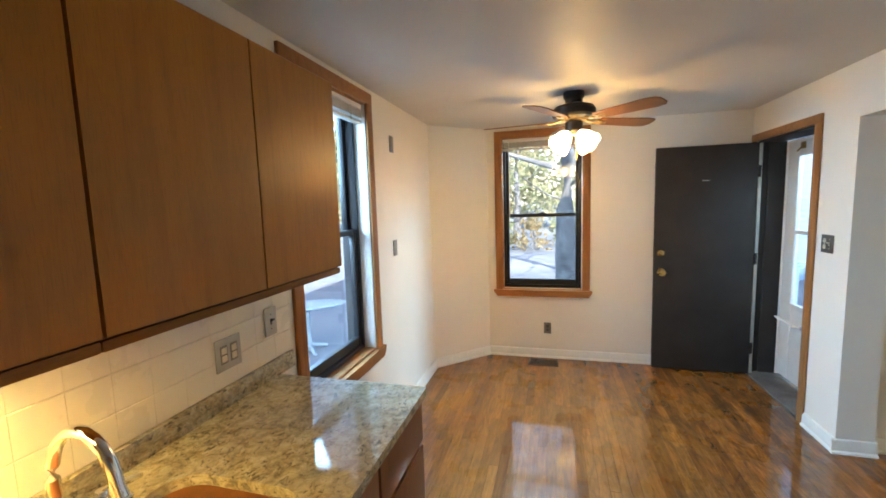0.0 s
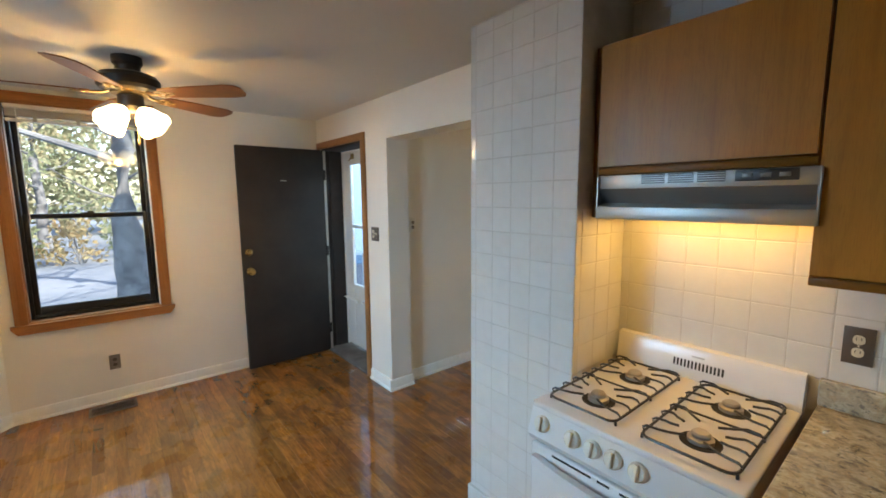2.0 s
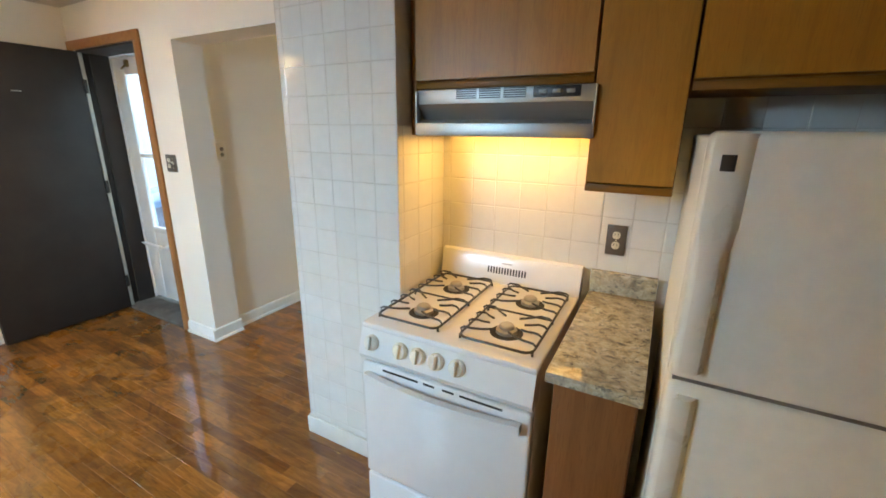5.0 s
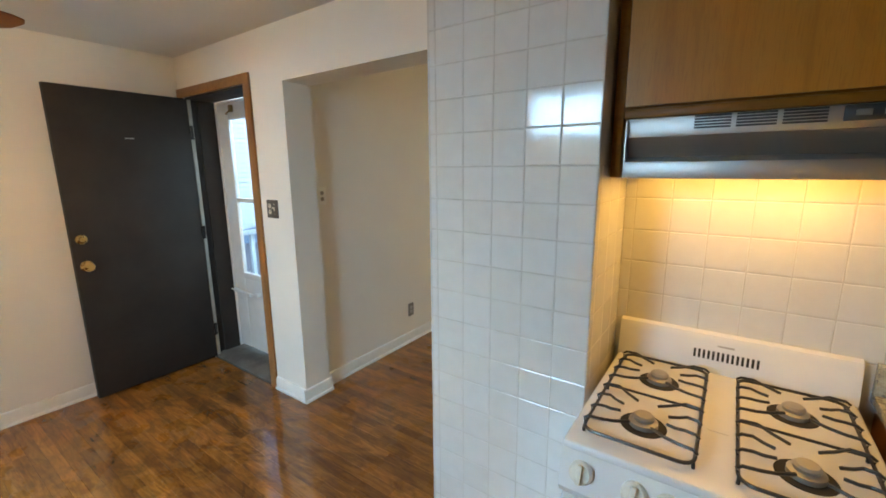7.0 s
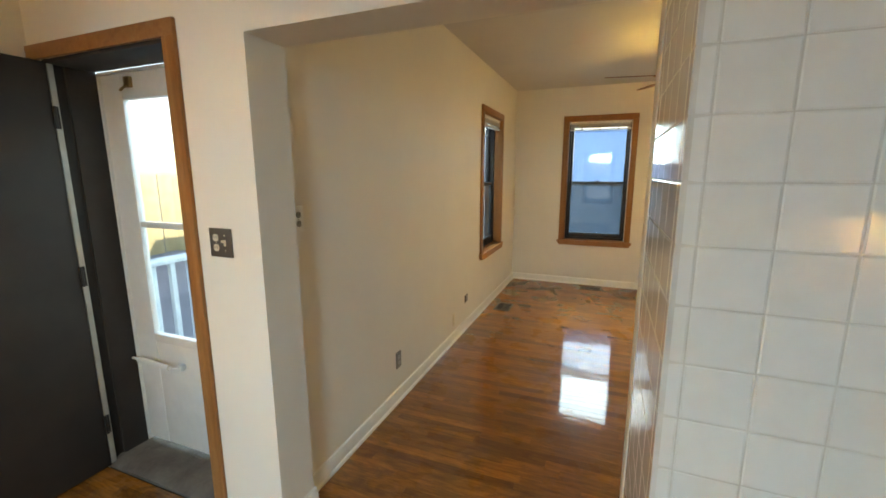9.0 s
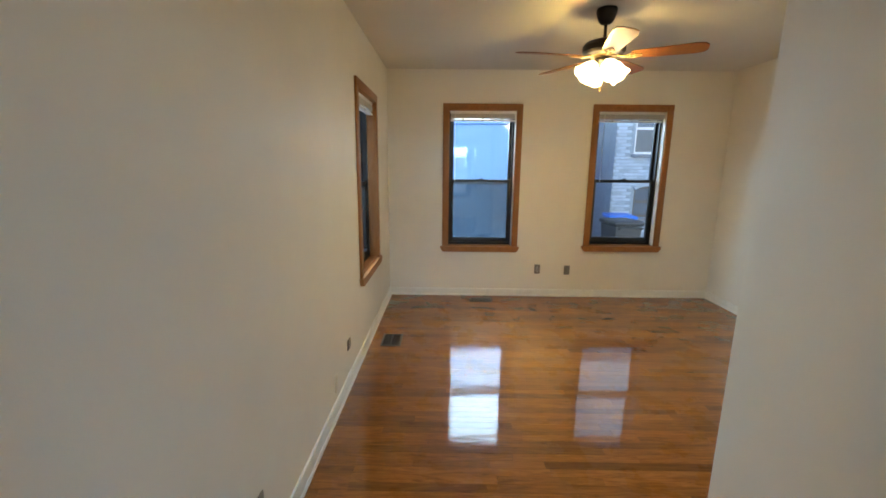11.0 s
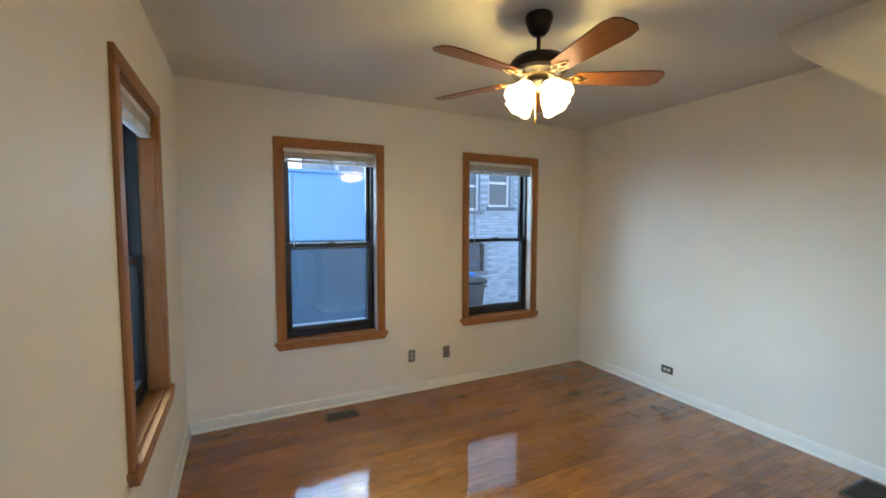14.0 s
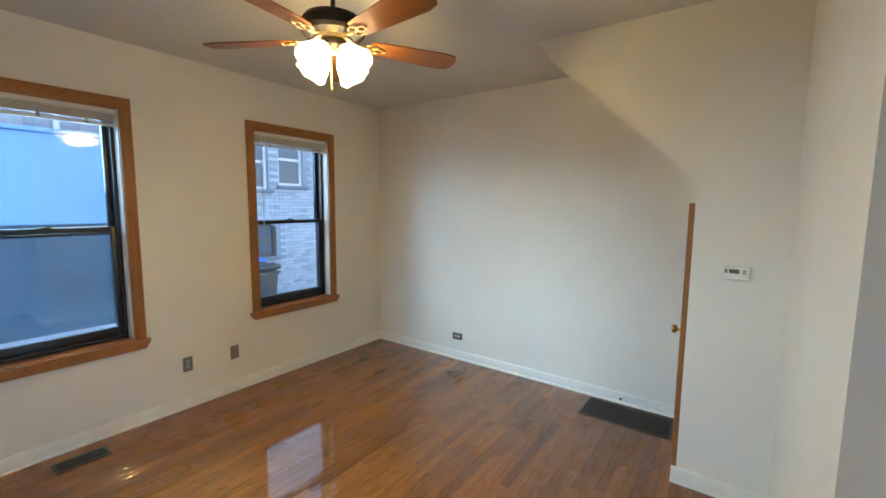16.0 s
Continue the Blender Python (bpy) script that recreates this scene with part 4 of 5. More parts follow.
FAN_K, FAN_L = (0.207, 3.09), (4.70, 1.225)
fan(*FAN_K, KC, 0.190, -43, 0.196, 45, "bronze five-blade ceiling fan with lit lamps, hugging the ceiling")
fan(*FAN_L, LC, 0.312, 28, 0.152, 8, "bronze five-blade ceiling fan with lit lamps on a short rod")
for (x, y), z, name in ((FAN_K, 1.965, "fan_lamp_kitchen"), (FAN_L, 2.225, "fan_lamp_living")):
    for k in range(4):
        a = radians((53 if z > 2.1 else 0) + 90 * k)
        lamp(name, "POINT", pose(x + 0.09 * math.cos(a), y + 0.09 * math.sin(a), z), FAN_W[name], BULB if z > 2.1 else (1.0, 0.57, 0.145), radius=0.035)


# ---- cover plates ----
def cover(name, m, w, h, mat_, kind, sockets, label, category):
    """A cover plate; local y is out of the wall, x along it. kind: duplex, blank, switch."""
    p = thing(name, m, label, category, "cover plates")
    part("plate", bx(-w / 2, w / 2, -0.006, 0, -h / 2, h / 2, 0.002), mat_, p)
    for i, gang in enumerate(kind):
        x = (i - (len(kind) - 1) / 2) * 0.046
        if gang == "d":
            for z in (-0.0195, 0.0195):
                s = part("socket", moved(prism(rounded(0.027, 0.028, 0.011, 4), -0.009, -0.0055, 1), pose(x, 0, z)), sockets, p)
                for dx in (-0.0055, 0.0055):
                    part("slot", bx(x + dx - 0.001, x + dx + 0.001, -0.0095, -0.0088, z - 0.001, z + 0.007), DARK_GAP, s)
        elif gang == "r":
            r = part("socket", bx(x - 0.0165, x + 0.0165, -0.0075, -0.0055, -0.033, 0.033, 0.001), PLATE_GREY, p)
            for z in (-0.014, 0.014):
                part("face", bx(x - 0.011, x + 0.011, -0.0095, -0.0073, z - 0.011, z + 0.011, 0.002), sockets, r)
        elif gang == "s":
            part("toggle", joined(bx(x - 0.005, x + 0.005, -0.0075, -0.0055, -0.012, 0.012), moved(bx(-0.004, 0.004, -0.016, 0, -0.004, 0.004, 0.001), pose(x, -0.006, 0.003, -25))), sockets, p)
        part("screw", joined(*[turned([(0.003, 0), (0.0025, 0.0012)], pose(x, -0.006, z, 90), 8) for z in ((-0.03, 0.03) if gang in "sb" else (0.0,))]), sockets, p)


def on(wall, u, z):
    return {"N": pose(u, KN, z), "W": pose(KX0, u, z, 0, 0, 90), "E": pose(KX1, u, z, 0, 0, -90), "LN": pose(u, LN, z), "LE": pose(LE, u, z, 0, 0, -90), "LS": pose(u, LS, z, 0, 0, 180)}[wall]


cover("outlet", on("N", 0.009, 0.311), 0.07, 0.115, PLATE_GREY, "d", PLATE_BROWN, "grey wall outlet below the window", "outlet")
cover("cover_plate", on("W", 2.857, 2.045), 0.07, 0.115, PLATE_GREY, "b", PLATE_STEEL, "grey blank cover plate high on the wall", "cover plate")
cover("cover_plate", on("W", 2.850, 1.296), 0.07, 0.115, PLATE_GREY, "b", PLATE_STEEL, "grey blank cover plate on the wall", "cover plate")
cover("double_outlet", pose(KX0 + 0.006, 1.197, 1.103, 0, 0, 90), 0.117, 0.115, PLATE_STEEL, "rr", IVORY, "steel double outlet on the tiled splashback", "outlet")
cover("light_switch", pose(KX0 + 0.006, 1.430, 1.150, 0, 0, 90), 0.07, 0.115, PLATE_STEEL, "s", BLACK, "steel switch plate on the tiled splashback", "switch")
cover("switch_outlet", on("E", 3.161, 1.279), 0.117, 0.115, PLATE_BROWN, "ds", IVORY, "dark combined switch and outlet plate by the door", "switch")
cover("outlet", on("LN", 2.022, 1.349), 0.07, 0.115, WHITE_TRIM, "d", PLATE_GREY, "white wall outlet plate with grey sockets", "outlet")
cover("outlet", on("LN", 2.916, 0.295), 0.07, 0.115, PLATE_GREY, "d", PLATE_STEEL, "grey wall outlet near the floor", "outlet")
cover("cover_plate", on("LN", 4.007, 0.205), 0.045, 0.115, IVORY, "b", PLATE_STEEL, "narrow ivory jack plate near the floor", "cover plate")
cover("cover_plate", on("LN", 4.369, 0.312), 0.085, 0.075, PLATE_BROWN, "d", PLATE_STEEL, "small dark outlet plate low on the wall", "outlet")
cover("outlet", on("LE", 1.190, 0.346), 0.07, 0.115, PLATE_GREY, "d", PLATE_STEEL, "grey wall outlet between the windows", "outlet")
cover("cover_plate", on("LE", 0.822, 0.337), 0.07, 0.115, PLATE_GREY, "b", PLATE_STEEL, "grey blank cover plate between the windows", "cover plate")
cover("outlet", on("LS", 5.430, 0.240) @ pose(0, 0, 0, 0, 90, 0), 0.07, 0.115, PLATE_BROWN, "d", IVORY, "dark outlet plate set sideways low on the wall", "outlet")
cover("outlet", pose(KX1, 0.333, 1.123, 0, 0, -90), 0.07, 0.115, PLATE_BROWN, "d", IVORY, "brown outlet plate on the tiles beside the stove", "outlet")

th = thing("thermostat", pose(3.118, -0.10, 1.262), "white thermostat with a small grey display", "thermostat")
part("case", bx(-0.056, 0.056, 0, 0.026, -0.036, 0.036, 0.006, 3), plain("thermostat_white", (0.78, 0.77, 0.74), 0.4), th)
part("display", bx(-0.012, 0.032, 0.0255, 0.0275, -0.002, 0.020, 0.001), plain("lcd", (0.10, 0.11, 0.09), 0.2), th)
for z in (0.014, 0.002):
    part("button", bx(-0.040, -0.026, 0.0255, 0.0285, z - 0.004, z + 0.004, 0.001), PLATE_GREY, th)
part("button", bx(0.040, 0.050, 0.0255, 0.0285, -0.002, 0.020, 0.001), PLATE_GREY, th)

cd = thing("closet_door", pose(3.326, -0.16, 0), "honey oak closet door under the stair", "door")
part("door_slab", bx(0.0, 0.034, -0.72, 0.0, 0.095, 1.625, 0.003), OAK_TRIM, cd)
part("jamb_foot", bx(0.0, 0.030, -0.02, 0.0, 0.0, 0.094, 0.002), OAK_TRIM, cd)
part("door_knob", turned([(0.026, 0), (0.024, 0.004), (0.010, 0.010), (0.009, 0.026), (0.022, 0.034), (0.027, 0.046), (0.022, 0.058), (0.008, 0.062)], pose(0.034, -0.16, 0.852, 0, 90, 0)), BRASS, cd, "polished brass knob")


# ---- floor registers ----
def register(m, w, d, bars, label):
    """A floor grille; local x along its length."""
    r = thing("floor_register", m, label, "floor register", "floor registers")
    part("frame", joined(bx(-w / 2, w / 2, -d / 2, -d / 2 + 0.018, 0.0005, 0.006, 0.002), bx(-w / 2, w / 2, d / 2 - 0.018, d / 2, 0.0005, 0.006, 0.002),
                         bx(-w / 2, -w / 2 + 0.018, -d / 2 + 0.018, d / 2 - 0.018, 0.0005, 0.006, 0.002), bx(w / 2 - 0.018, w / 2, -d / 2 + 0.018, d / 2 - 0.018, 0.0005, 0.006, 0.002)), VENT, r)
    part("backing", bx(-w / 2 + 0.016, w / 2 - 0.016, -d / 2 + 0.016, d / 2 - 0.016, 0.0005, 0.0015), DARK_GAP, r)
    louvre = mesh_of("louvre", bx(-0.0016, 0.0016, -d / 2 + 0.017, d / 2 - 0.017, 0.0015, 0.005), VENT)
    for i in range(bars):
        o = new("louvre", louvre)
        o.parent = r
        o.matrix_local = pose(-w / 2 + 0.018 + (w - 0.036) * (i + 0.5) / bars, 0, 0)
    part("crossbar", bx(-w / 2 + 0.017, w / 2 - 0.017, -0.003, 0.003, 0.0045, 0.0058), VENT, r)


register(pose(-0.028, 4.105, 0), 0.29, 0.17, 22, "brown metal floor register below the window")
register(pose(5.150, 2.812, 0), 0.27, 0.185, 20, "brown metal floor register by the wall")
register(pose(6.345, 1.897, 0, 0, 0, 90), 0.265, 0.14, 22, "brown metal floor register below the window")
register(pose(3.728, -0.720, 0), 0.64, 0.33, 52, "large dark return air grille in the floor")
ds = thing("door_stop", pose(3.80, LS + 0.015, 0.062), "small spring door stop on the baseboard", "door stop")
part("stem", turned([(0.008, 0), (0.006, 0.006), (0.005, 0.050)], pose(0, 0, 0, -90), 12), WHITE_TRIM, ds)
part("tip", turned([(0.009, 0.050), (0.009, 0.062), (0.006, 0.064)], pose(0, 0, 0, -90), 12), BLACK, ds)
uc = thing("under_cabinet_light", pose(-0.95, 0.30, 1.311), "slim lit lamp under the wall cabinet", "lamp")
part("body", bx(-0.04, 0.04, -0.22, 0.22, 0.008, 0.030, 0.004), WHITE_TRIM, uc)
part("lens", bx(-0.03, 0.03, -0.21, 0.21, 0.003, 0.0085, 0.002), glow("cabinet_lens", (1.0, 0.74, 0.36), 1.5), uc)
lamp("cabinet_lamp", "AREA", look((-0.95, 0.30, 1.304), (-0.96, 0.30, 0.9)), 3.4, WARM, size=(0.05, 0.40))

# ---- outdoors ----
GZ = -0.5
structure("ground", bx(-400, 400, -400, 400, GZ - 0.4, GZ), CONCRETE, "pale worn concrete yard", "ground")


def scatter_leaves(centres, size, count, seed):
    """Many small bent leaf sprays round a few limb ends."""
    rnd = random.Random(seed)
    verts, faces = [], []
    for _ in range(count):
        c, r = rnd.choice(centres)
        d = Vector((rnd.gauss(0, 1), rnd.gauss(0, 1), rnd.gauss(0, 0.7)))
        p = Vector(c) + d.normalized() * r * rnd.random() ** 0.5
        a = Vector((rnd.uniform(-1, 1), rnd.uniform(-1, 1), rnd.uniform(-1, 1))).normalized()
        b = a.orthogonal().normalized()
        s = size * rnd.uniform(0.6, 1.4)
        n = len(verts)
        verts += [p - a * s, p + b * s * 0.5, p + a * s + Vector((0, 0, -0.25 * s)), p - b * s * 0.5]
        faces.append((n, n + 1, n + 2, n + 3))
    me = bpy.data.meshes.new("crown")
    me.from_pydata(verts, [], faces)
    return me


def tree(m, height, girth, leaves, spread, count, seed, label, low=0.35):
    rnd = random.Random(seed)
    t = thing("tree", m, label, "tree", "trees")
    pts = [(0.06 * math.sin(i * 1.3 + seed), 0.05 * math.cos(i * 1.7 + seed), height * 0.85 * i / 8) for i in range(9)]
    stem = [tube(pts, girth, 12, taper=girth * 0.5), lathe([(girth * 1.7, -0.05), (girth * 1.4, 0.15), (girth * 1.18, 0.5), (girth * 1.05, 1.0), (girth * 0.97, 1.6), (girth * 0.6, 1.8)], 14)]
    part("trunk", joined(*stem), BARK, t)
    ends = []
    limbs = []
    for k in range(9):
        z = height * (low + (0.85 - low) * k / 9)
        a = 2.4 * k + seed
        l = spread * rnd.uniform(0.7, 1.1)
        p0 = Vector(pts[min(8, int(8 * z / (height * 0.85)))])
        p0.z = z
        p1 = p0 + Vector((math.cos(a), math.sin(a), 0.35)) * l * 0.5
        p2 = p0 + Vector((math.cos(a + 0.25), math.sin(a + 0.25), 0.55)) * l
        limbs.append(tube([p0, p1, p2], girth * 0.34, 7, taper=girth * 0.06))
        for q in range(3):
            p3 = p2 + Vector((rnd.uniform(-1, 1), rnd.uniform(-1, 1), rnd.uniform(-0.5, 0.7))) * l * 0.5
            limbs.append(tube([p1.lerp(p2, 0.3 * q + 0.2), p3], girth * 0.10, 5, taper=girth * 0.03))
            ends.append((tuple(p3), l * 0.45))
    part("limbs", joined(*limbs), BARK, t)
    me = scatter_leaves(ends, 0.085, count * 3, seed)
    me.materials.append(leaves)
    c = new("crown", me)
    c.parent = t
    return t


tree(pose(0.34, 8.7, GZ), 9.0, 0.20, LEAF_Y, 3.0, 200, 3, "large grey-barked yard tree with sparse autumn leaves", 0.30)
tree(pose(1.15, 11.5, GZ), 8.0, 0.16, LEAF_G, 2.2, 260, 5, "slim grey-barked tree with green leaves")
for i, (x, y) in enumerate(((-4.5, 22), (-2.0, 25), (0.8, 21), (-6.8, 27), (-9.5, 24), (-12, 30))):
    tree(pose(x, y, GZ), 8.0 + (i % 3), 0.20, LEAF_G if i % 3 else LEAF_Y, 2.4, 560, 11 + i, "leafy tree at the far side of the yard", 0.12)

for i, (x, y, h) in enumerate(((-9.5, 5.6, 7.5), (-10.8, 3.0, 6.0), (-8.6, 0.4, 7.0), (-12.5, 7.6, 8.5))):
    tree(pose(x, y, GZ), h, 0.17, LEAF_G, 2.1, 620, 31 + i, "leafy green tree beyond the side yard", 0.10)

woods = scatter_leaves([((random.uniform(-26, 5), random.uniform(30, 36), random.uniform(0.3, 9.0)), 1.6) for _ in range(340)], 0.23, 26000, 77)
woods.materials.append(leaf_mat("leaves_mixed", (0.27, 0.29, 0.17), (0.48, 0.45, 0.30)))
tagged(new("far_woods", woods), "mixed green and yellow woods beyond the yard", "woods", kind="stuff")


def bush(m, w, leaves, seed):
    rnd = random.Random(seed)
    b = thing("bush", m, "low leafy shrub along the edge of the yard", "bush", "shrubs")
    ends = [((rnd.uniform(-w, w), rnd.uniform(-0.4, 0.4), rnd.uniform(0.3, 1.3)), 0.5) for _ in range(10)]
    part("stems", joined(*[tube([(e[0] * 0.2, e[1] * 0.2, 0), (e[0] * 0.7, e[1] * 0.7, e[2] * 0.6), e], 0.02, 5, taper=0.005) for e, _ in ends]), BARK, b)
    me = scatter_leaves(ends, 0.09, 420, seed)
    me.materials.append(leaves)
    c = new("leaves", me)
    c.parent = b


for i, x in enumerate((-7.0, -5.2, -3.6, -1.9, -0.6, 1.2, 2.4)):
    bush(pose(x, 17.5 + 0.7 * (i % 3), GZ), 1.0, LEAF_G if i % 2 else LEAF_Y, 40 + i)


def siding(name, x0, x1, y0, y1, z0, z1, pitch, mat_, label, category, face):
    """A clad box: one board course after another stands proud on the face towards the rooms."""
    h = thing(name, pose((x0 + x1) / 2, (y0 + y1) / 2, z0), label, category)
    cx, cy, w, d, t = (x0 + x1) / 2, (y0 + y1) / 2, (x1 - x0) / 2, (y1 - y0) / 2, z1 - z0
    part("wall", bx(-w, w, -d, d, 0, t), mat_, h)
    n = int(t / pitch)
    for i in range(n):
        z = i * pitch
        if face == "x":
            bm = prism([(-w, z + pitch - 0.004), (-w - 0.018, z), (-w, z)], -d, d, 1)
        else:
            bm = prism([(-d, z + pitch - 0.004), (-d - 0.018, z), (-d, z)], -w, w, 0)
        part("board", bm, mat_, h)
    return h


garage = siding("blue_garage", 3.4, 6.78, 11.8, 17.5, GZ, 3.0, 0.13, SIDING_B, "blue clapboard garage across the yard", "garage", "y")
part("roof", prism([(-6.2 / 2 + 1.4, 3.5), (6.2 / 2 - 1.4, 3.5), (0, 4.3)], -3.0, 3.0, 1), plain("roof_shingle", (0.10, 0.10, 0.11), 0.9), garage)
fence = thing("board_fence", pose(6.85, 12.2, GZ), "weathered yellowish board fence behind the deck", "fence")
board = mesh_of("board", bx(0.0, 0.36, 0.0, 0.025, 0.03, 2.0, 0.004), FENCE)
for i in range(22):
    b = new("board", board)
    b.parent = fence
    b.matrix_local = pose(i * 0.372, 0.02 * (i % 2), 0.02 * ((i * 7) % 3))
for z in (0.4, 1.6):
    part("rail", bx(0, 8.2, 0.045, 0.085, z, z + 0.09), FENCE, fence)
for i in range(4):
    part("post", bx(i * 2.6, i * 2.6 + 0.09, 0.085, 0.175, 0, 1.95), FENCE, fence)

deck = thing("deck", pose(1.97, 3.24, GZ), "grey-blue painted deck with a baluster railing", "deck")
for i in range(13):
    part("deck_board", bx(0, 2.6, i * 0.142, i * 0.142 + 0.135, 0.405, 0.435, 0.003), RAIL_PAINT, deck)
for x in (0.06, 2.5):
    for y in (0.1, 1.75):
        part("post", bx(x, x + 0.09, y, y + 0.09, 0, 1.34 if y > 1 else 0.40, 0.004), RAIL_PAINT, deck)
part("top_rail", bx(0.0, 2.6, 1.73, 1.86, 1.34, 1.38, 0.004), RAIL_PAINT, deck)
part("bottom_rail", bx(0.0, 2.6, 1.775, 1.815, 0.54, 0.60, 0.004), RAIL_PAINT, deck)
bal = mesh_of("baluster", bx(-0.02, 0.02, -0.02, 0.02, 0.60, 1.34, 0.003), RAIL_PAINT)
for i in range(15):
    b = new("baluster", bal)
    b.parent = deck
    b.matrix_local = pose(0.22 + i * 0.155, 1.795, 0)

garden_table = thing("patio_table", pose(-3.45, 5.20, GZ, 0, 0, 33), "pale blue-grey oval patio table in the side yard", "table")
oval = lathe([(0.02, 0.665), (0.56, 0.668), (0.60, 0.680), (0.60, 0.694), (0.57, 0.702), (0.02, 0.702)], 36)
part("tabletop", moved(oval, Matrix.Diagonal((1.0, 0.5, 1.0, 1.0))), TABLE_BOARD, garden_table)
part("pedestal", lathe([(0.10, 0.03), (0.075, 0.08), (0.055, 0.30), (0.070, 0.60), (0.16, 0.664)], 20), TABLE_BOARD, garden_table)
for i in range(4):
    part("foot", moved(tube([(0.05, 0, 0.10), (0.20, 0, 0.055), (0.30, 0, 0.026)], 0.026, 8), pose(0, 0, 0, 0, 0, 20 + 90 * i)), TABLE_BOARD, garden_table)

white = siding("pale_garage", 9.0, 13.5, 0.95, 9.5, 1.36, 2.30, 0.47, PANEL_SKY_TINT, "white clad neighbouring outbuilding beside the alley, its colour tinted by skylight", "building", "x")
# lower wall: its shade is put into the dark blue colour
part("base", bx(-2.2, 2.25, -4.27, 4.27, GZ - 1.36, -0.001), plain("shaded_base", (0.08, 0.14, 0.20), 0.6, vary=0.2, scale=1.2), white)
part("ledge", bx(-2.55, -2.2, -4.27, 4.27, GZ - 1.36, -1.185, 0.01), SIDING_W, white)
part("cap", bx(-2.30, 2.25, -4.30, 4.30, 0.945, 0.99, 0.01), PANEL_SKY_TINT, white)

grey = thing("grey_shed", pose(12.9, -0.05, GZ), "grey panelled shed wall at the end of the alley", "building")
part("wall", bx(0, 3.0, -1.6, 1.0, 0, 5.0), plain("grey_panel", (0.30, 0.32, 0.35), 0.7, vary=0.15, scale=1.5), grey)
for i in range(8):
    part("panel", bx(-0.02, 0.0, -1.50 + i * 0.30, -1.22 + i * 0.30, 0.05, 4.9, 0.004), plain("grey_board", (0.30, 0.32, 0.36), 0.7, vary=0.15, scale=1.5) if i == 0 else bpy.data.materials["grey_board"], grey)
part("downpipe", tube([(-0.07, 0.6, 4.9), (-0.07, 0.6, 2.0), (-0.07, 0.55, 0.1)], 0.045, 10), SIDING_W, grey)


def brick_house():
    h = thing("brick_house", pose(11.6, -1.65, GZ), "pale weathered brick house with white framed windows", "house")
    # west face at local x = 0, running south
    wins = [(-1.00, -0.45, 2.4, 3.6, "sash"), (-1.90, -1.25, 2.5, 3.7, "sash"), (-5.5, -4.7, 2.6, 4.2, "sash"), (-1.15, -0.55, 0.90, 1.65, "arch"), (-4.9, -4.2, 0.95, 1.95, "arch")]
    # walls rise unseen past the bricks to keep sun off the east windows
    part("wall", holed(0, 0.05, 0.35, -9.0, 0.0, 0, 11.0, [(a, b, c, d) for a, b, c, d, _ in wins]), MORTAR, h)
    part("side_wall", bx(0.36, 6.0, -0.3, 0.0, 0, 11.0), MORTAR, h)
    verts, faces = [], []
    rnd = random.Random(8)
    for row in range(98):
        z = row * 0.076
        y = -8.9 + (0.11 if row % 2 else 0)
        while y < -0.02:
            y1 = min(y + 0.208, 0.0)
            if not any(a - 0.01 < y1 and y < b + 0.01 and c - 0.01 < z + 0.064 and z < d + 0.01 for a, b, c, d, _ in wins) and y1 - y > 0.05:
                x = rnd.uniform(0.030, 0.044)
                n = len(verts)
                verts += [(x, y, z), (x, y1, z), (x, y1, z + 0.063), (x, y, z + 0.063), (0.052, y, z), (0.052, y1, z), (0.052, y1, z + 0.063), (0.052, y, z + 0.063)]
                faces += [(n, n + 3, n + 2, n + 1), (n, n + 1, n + 5, n + 4), (n + 1, n + 2, n + 6, n + 5), (n + 2, n + 3, n + 7, n + 6), (n + 3, n, n + 4, n + 7)]
            y += 0.219
    me = bpy.data.meshes.new("bricks")
    me.from_pydata(verts, [], faces)
    me.materials.append(BRICK)
    b = tagged(new("bricks", me), kind="stuff")
    b.parent = h
    for a, b_, c, d, kind in wins:
        w = part("window", joined(bx(0.12, 0.20, a, a + 0.06, c, d), bx(0.12, 0.20, b_ - 0.06, b_, c, d), bx(0.12, 0.20, a + 0.06, b_ - 0.06, c, c + 0.06), bx(0.12, 0.20, a + 0.06, b_ - 0.06, d - 0.06, d),
                                  bx(0.12, 0.20, a + 0.06, b_ - 0.06, (c + d) / 2 - 0.03, (c + d) / 2 + 0.03)), SIDING_W if kind == "sash" else VENT, h)
        part("pane", bx(0.155, 0.165, a + 0.06, b_ - 0.06, c + 0.06, d - 0.06), plain("far_pane", (0.10, 0.13, 0.17), 0.05, vary=0.1) if "far_pane" not in bpy.data.materials else bpy.data.materials["far_pane"], w)
        part("sill", bx(-0.04, 0.20, a - 0.06, b_ + 0.06, c - 0.08, c - 0.001, 0.01), CONCRETE, w)
        if kind == "arch":
            part("arch", prism([((a + b_) / 2 + 0.46 * math.cos(radians(t)), d - 0.25 + 0.36 * math.sin(radians(t))) for t in range(140, 39, -10)] + [((a + b_) / 2 + 0.36 * math.cos(radians(t)), d - 0.25 + 0.25 * math.sin(radians(t))) for t in range(40, 141, 10)], 0.0, 0.05, 0), BRICK, w)
    part("roof", prism([(-0.3, 11.0), (6.2, 11.0), (3.0, 12.5)], -9.3, 0.3, 1), bpy.data.materials["roof_shingle"], h)


brick_house()


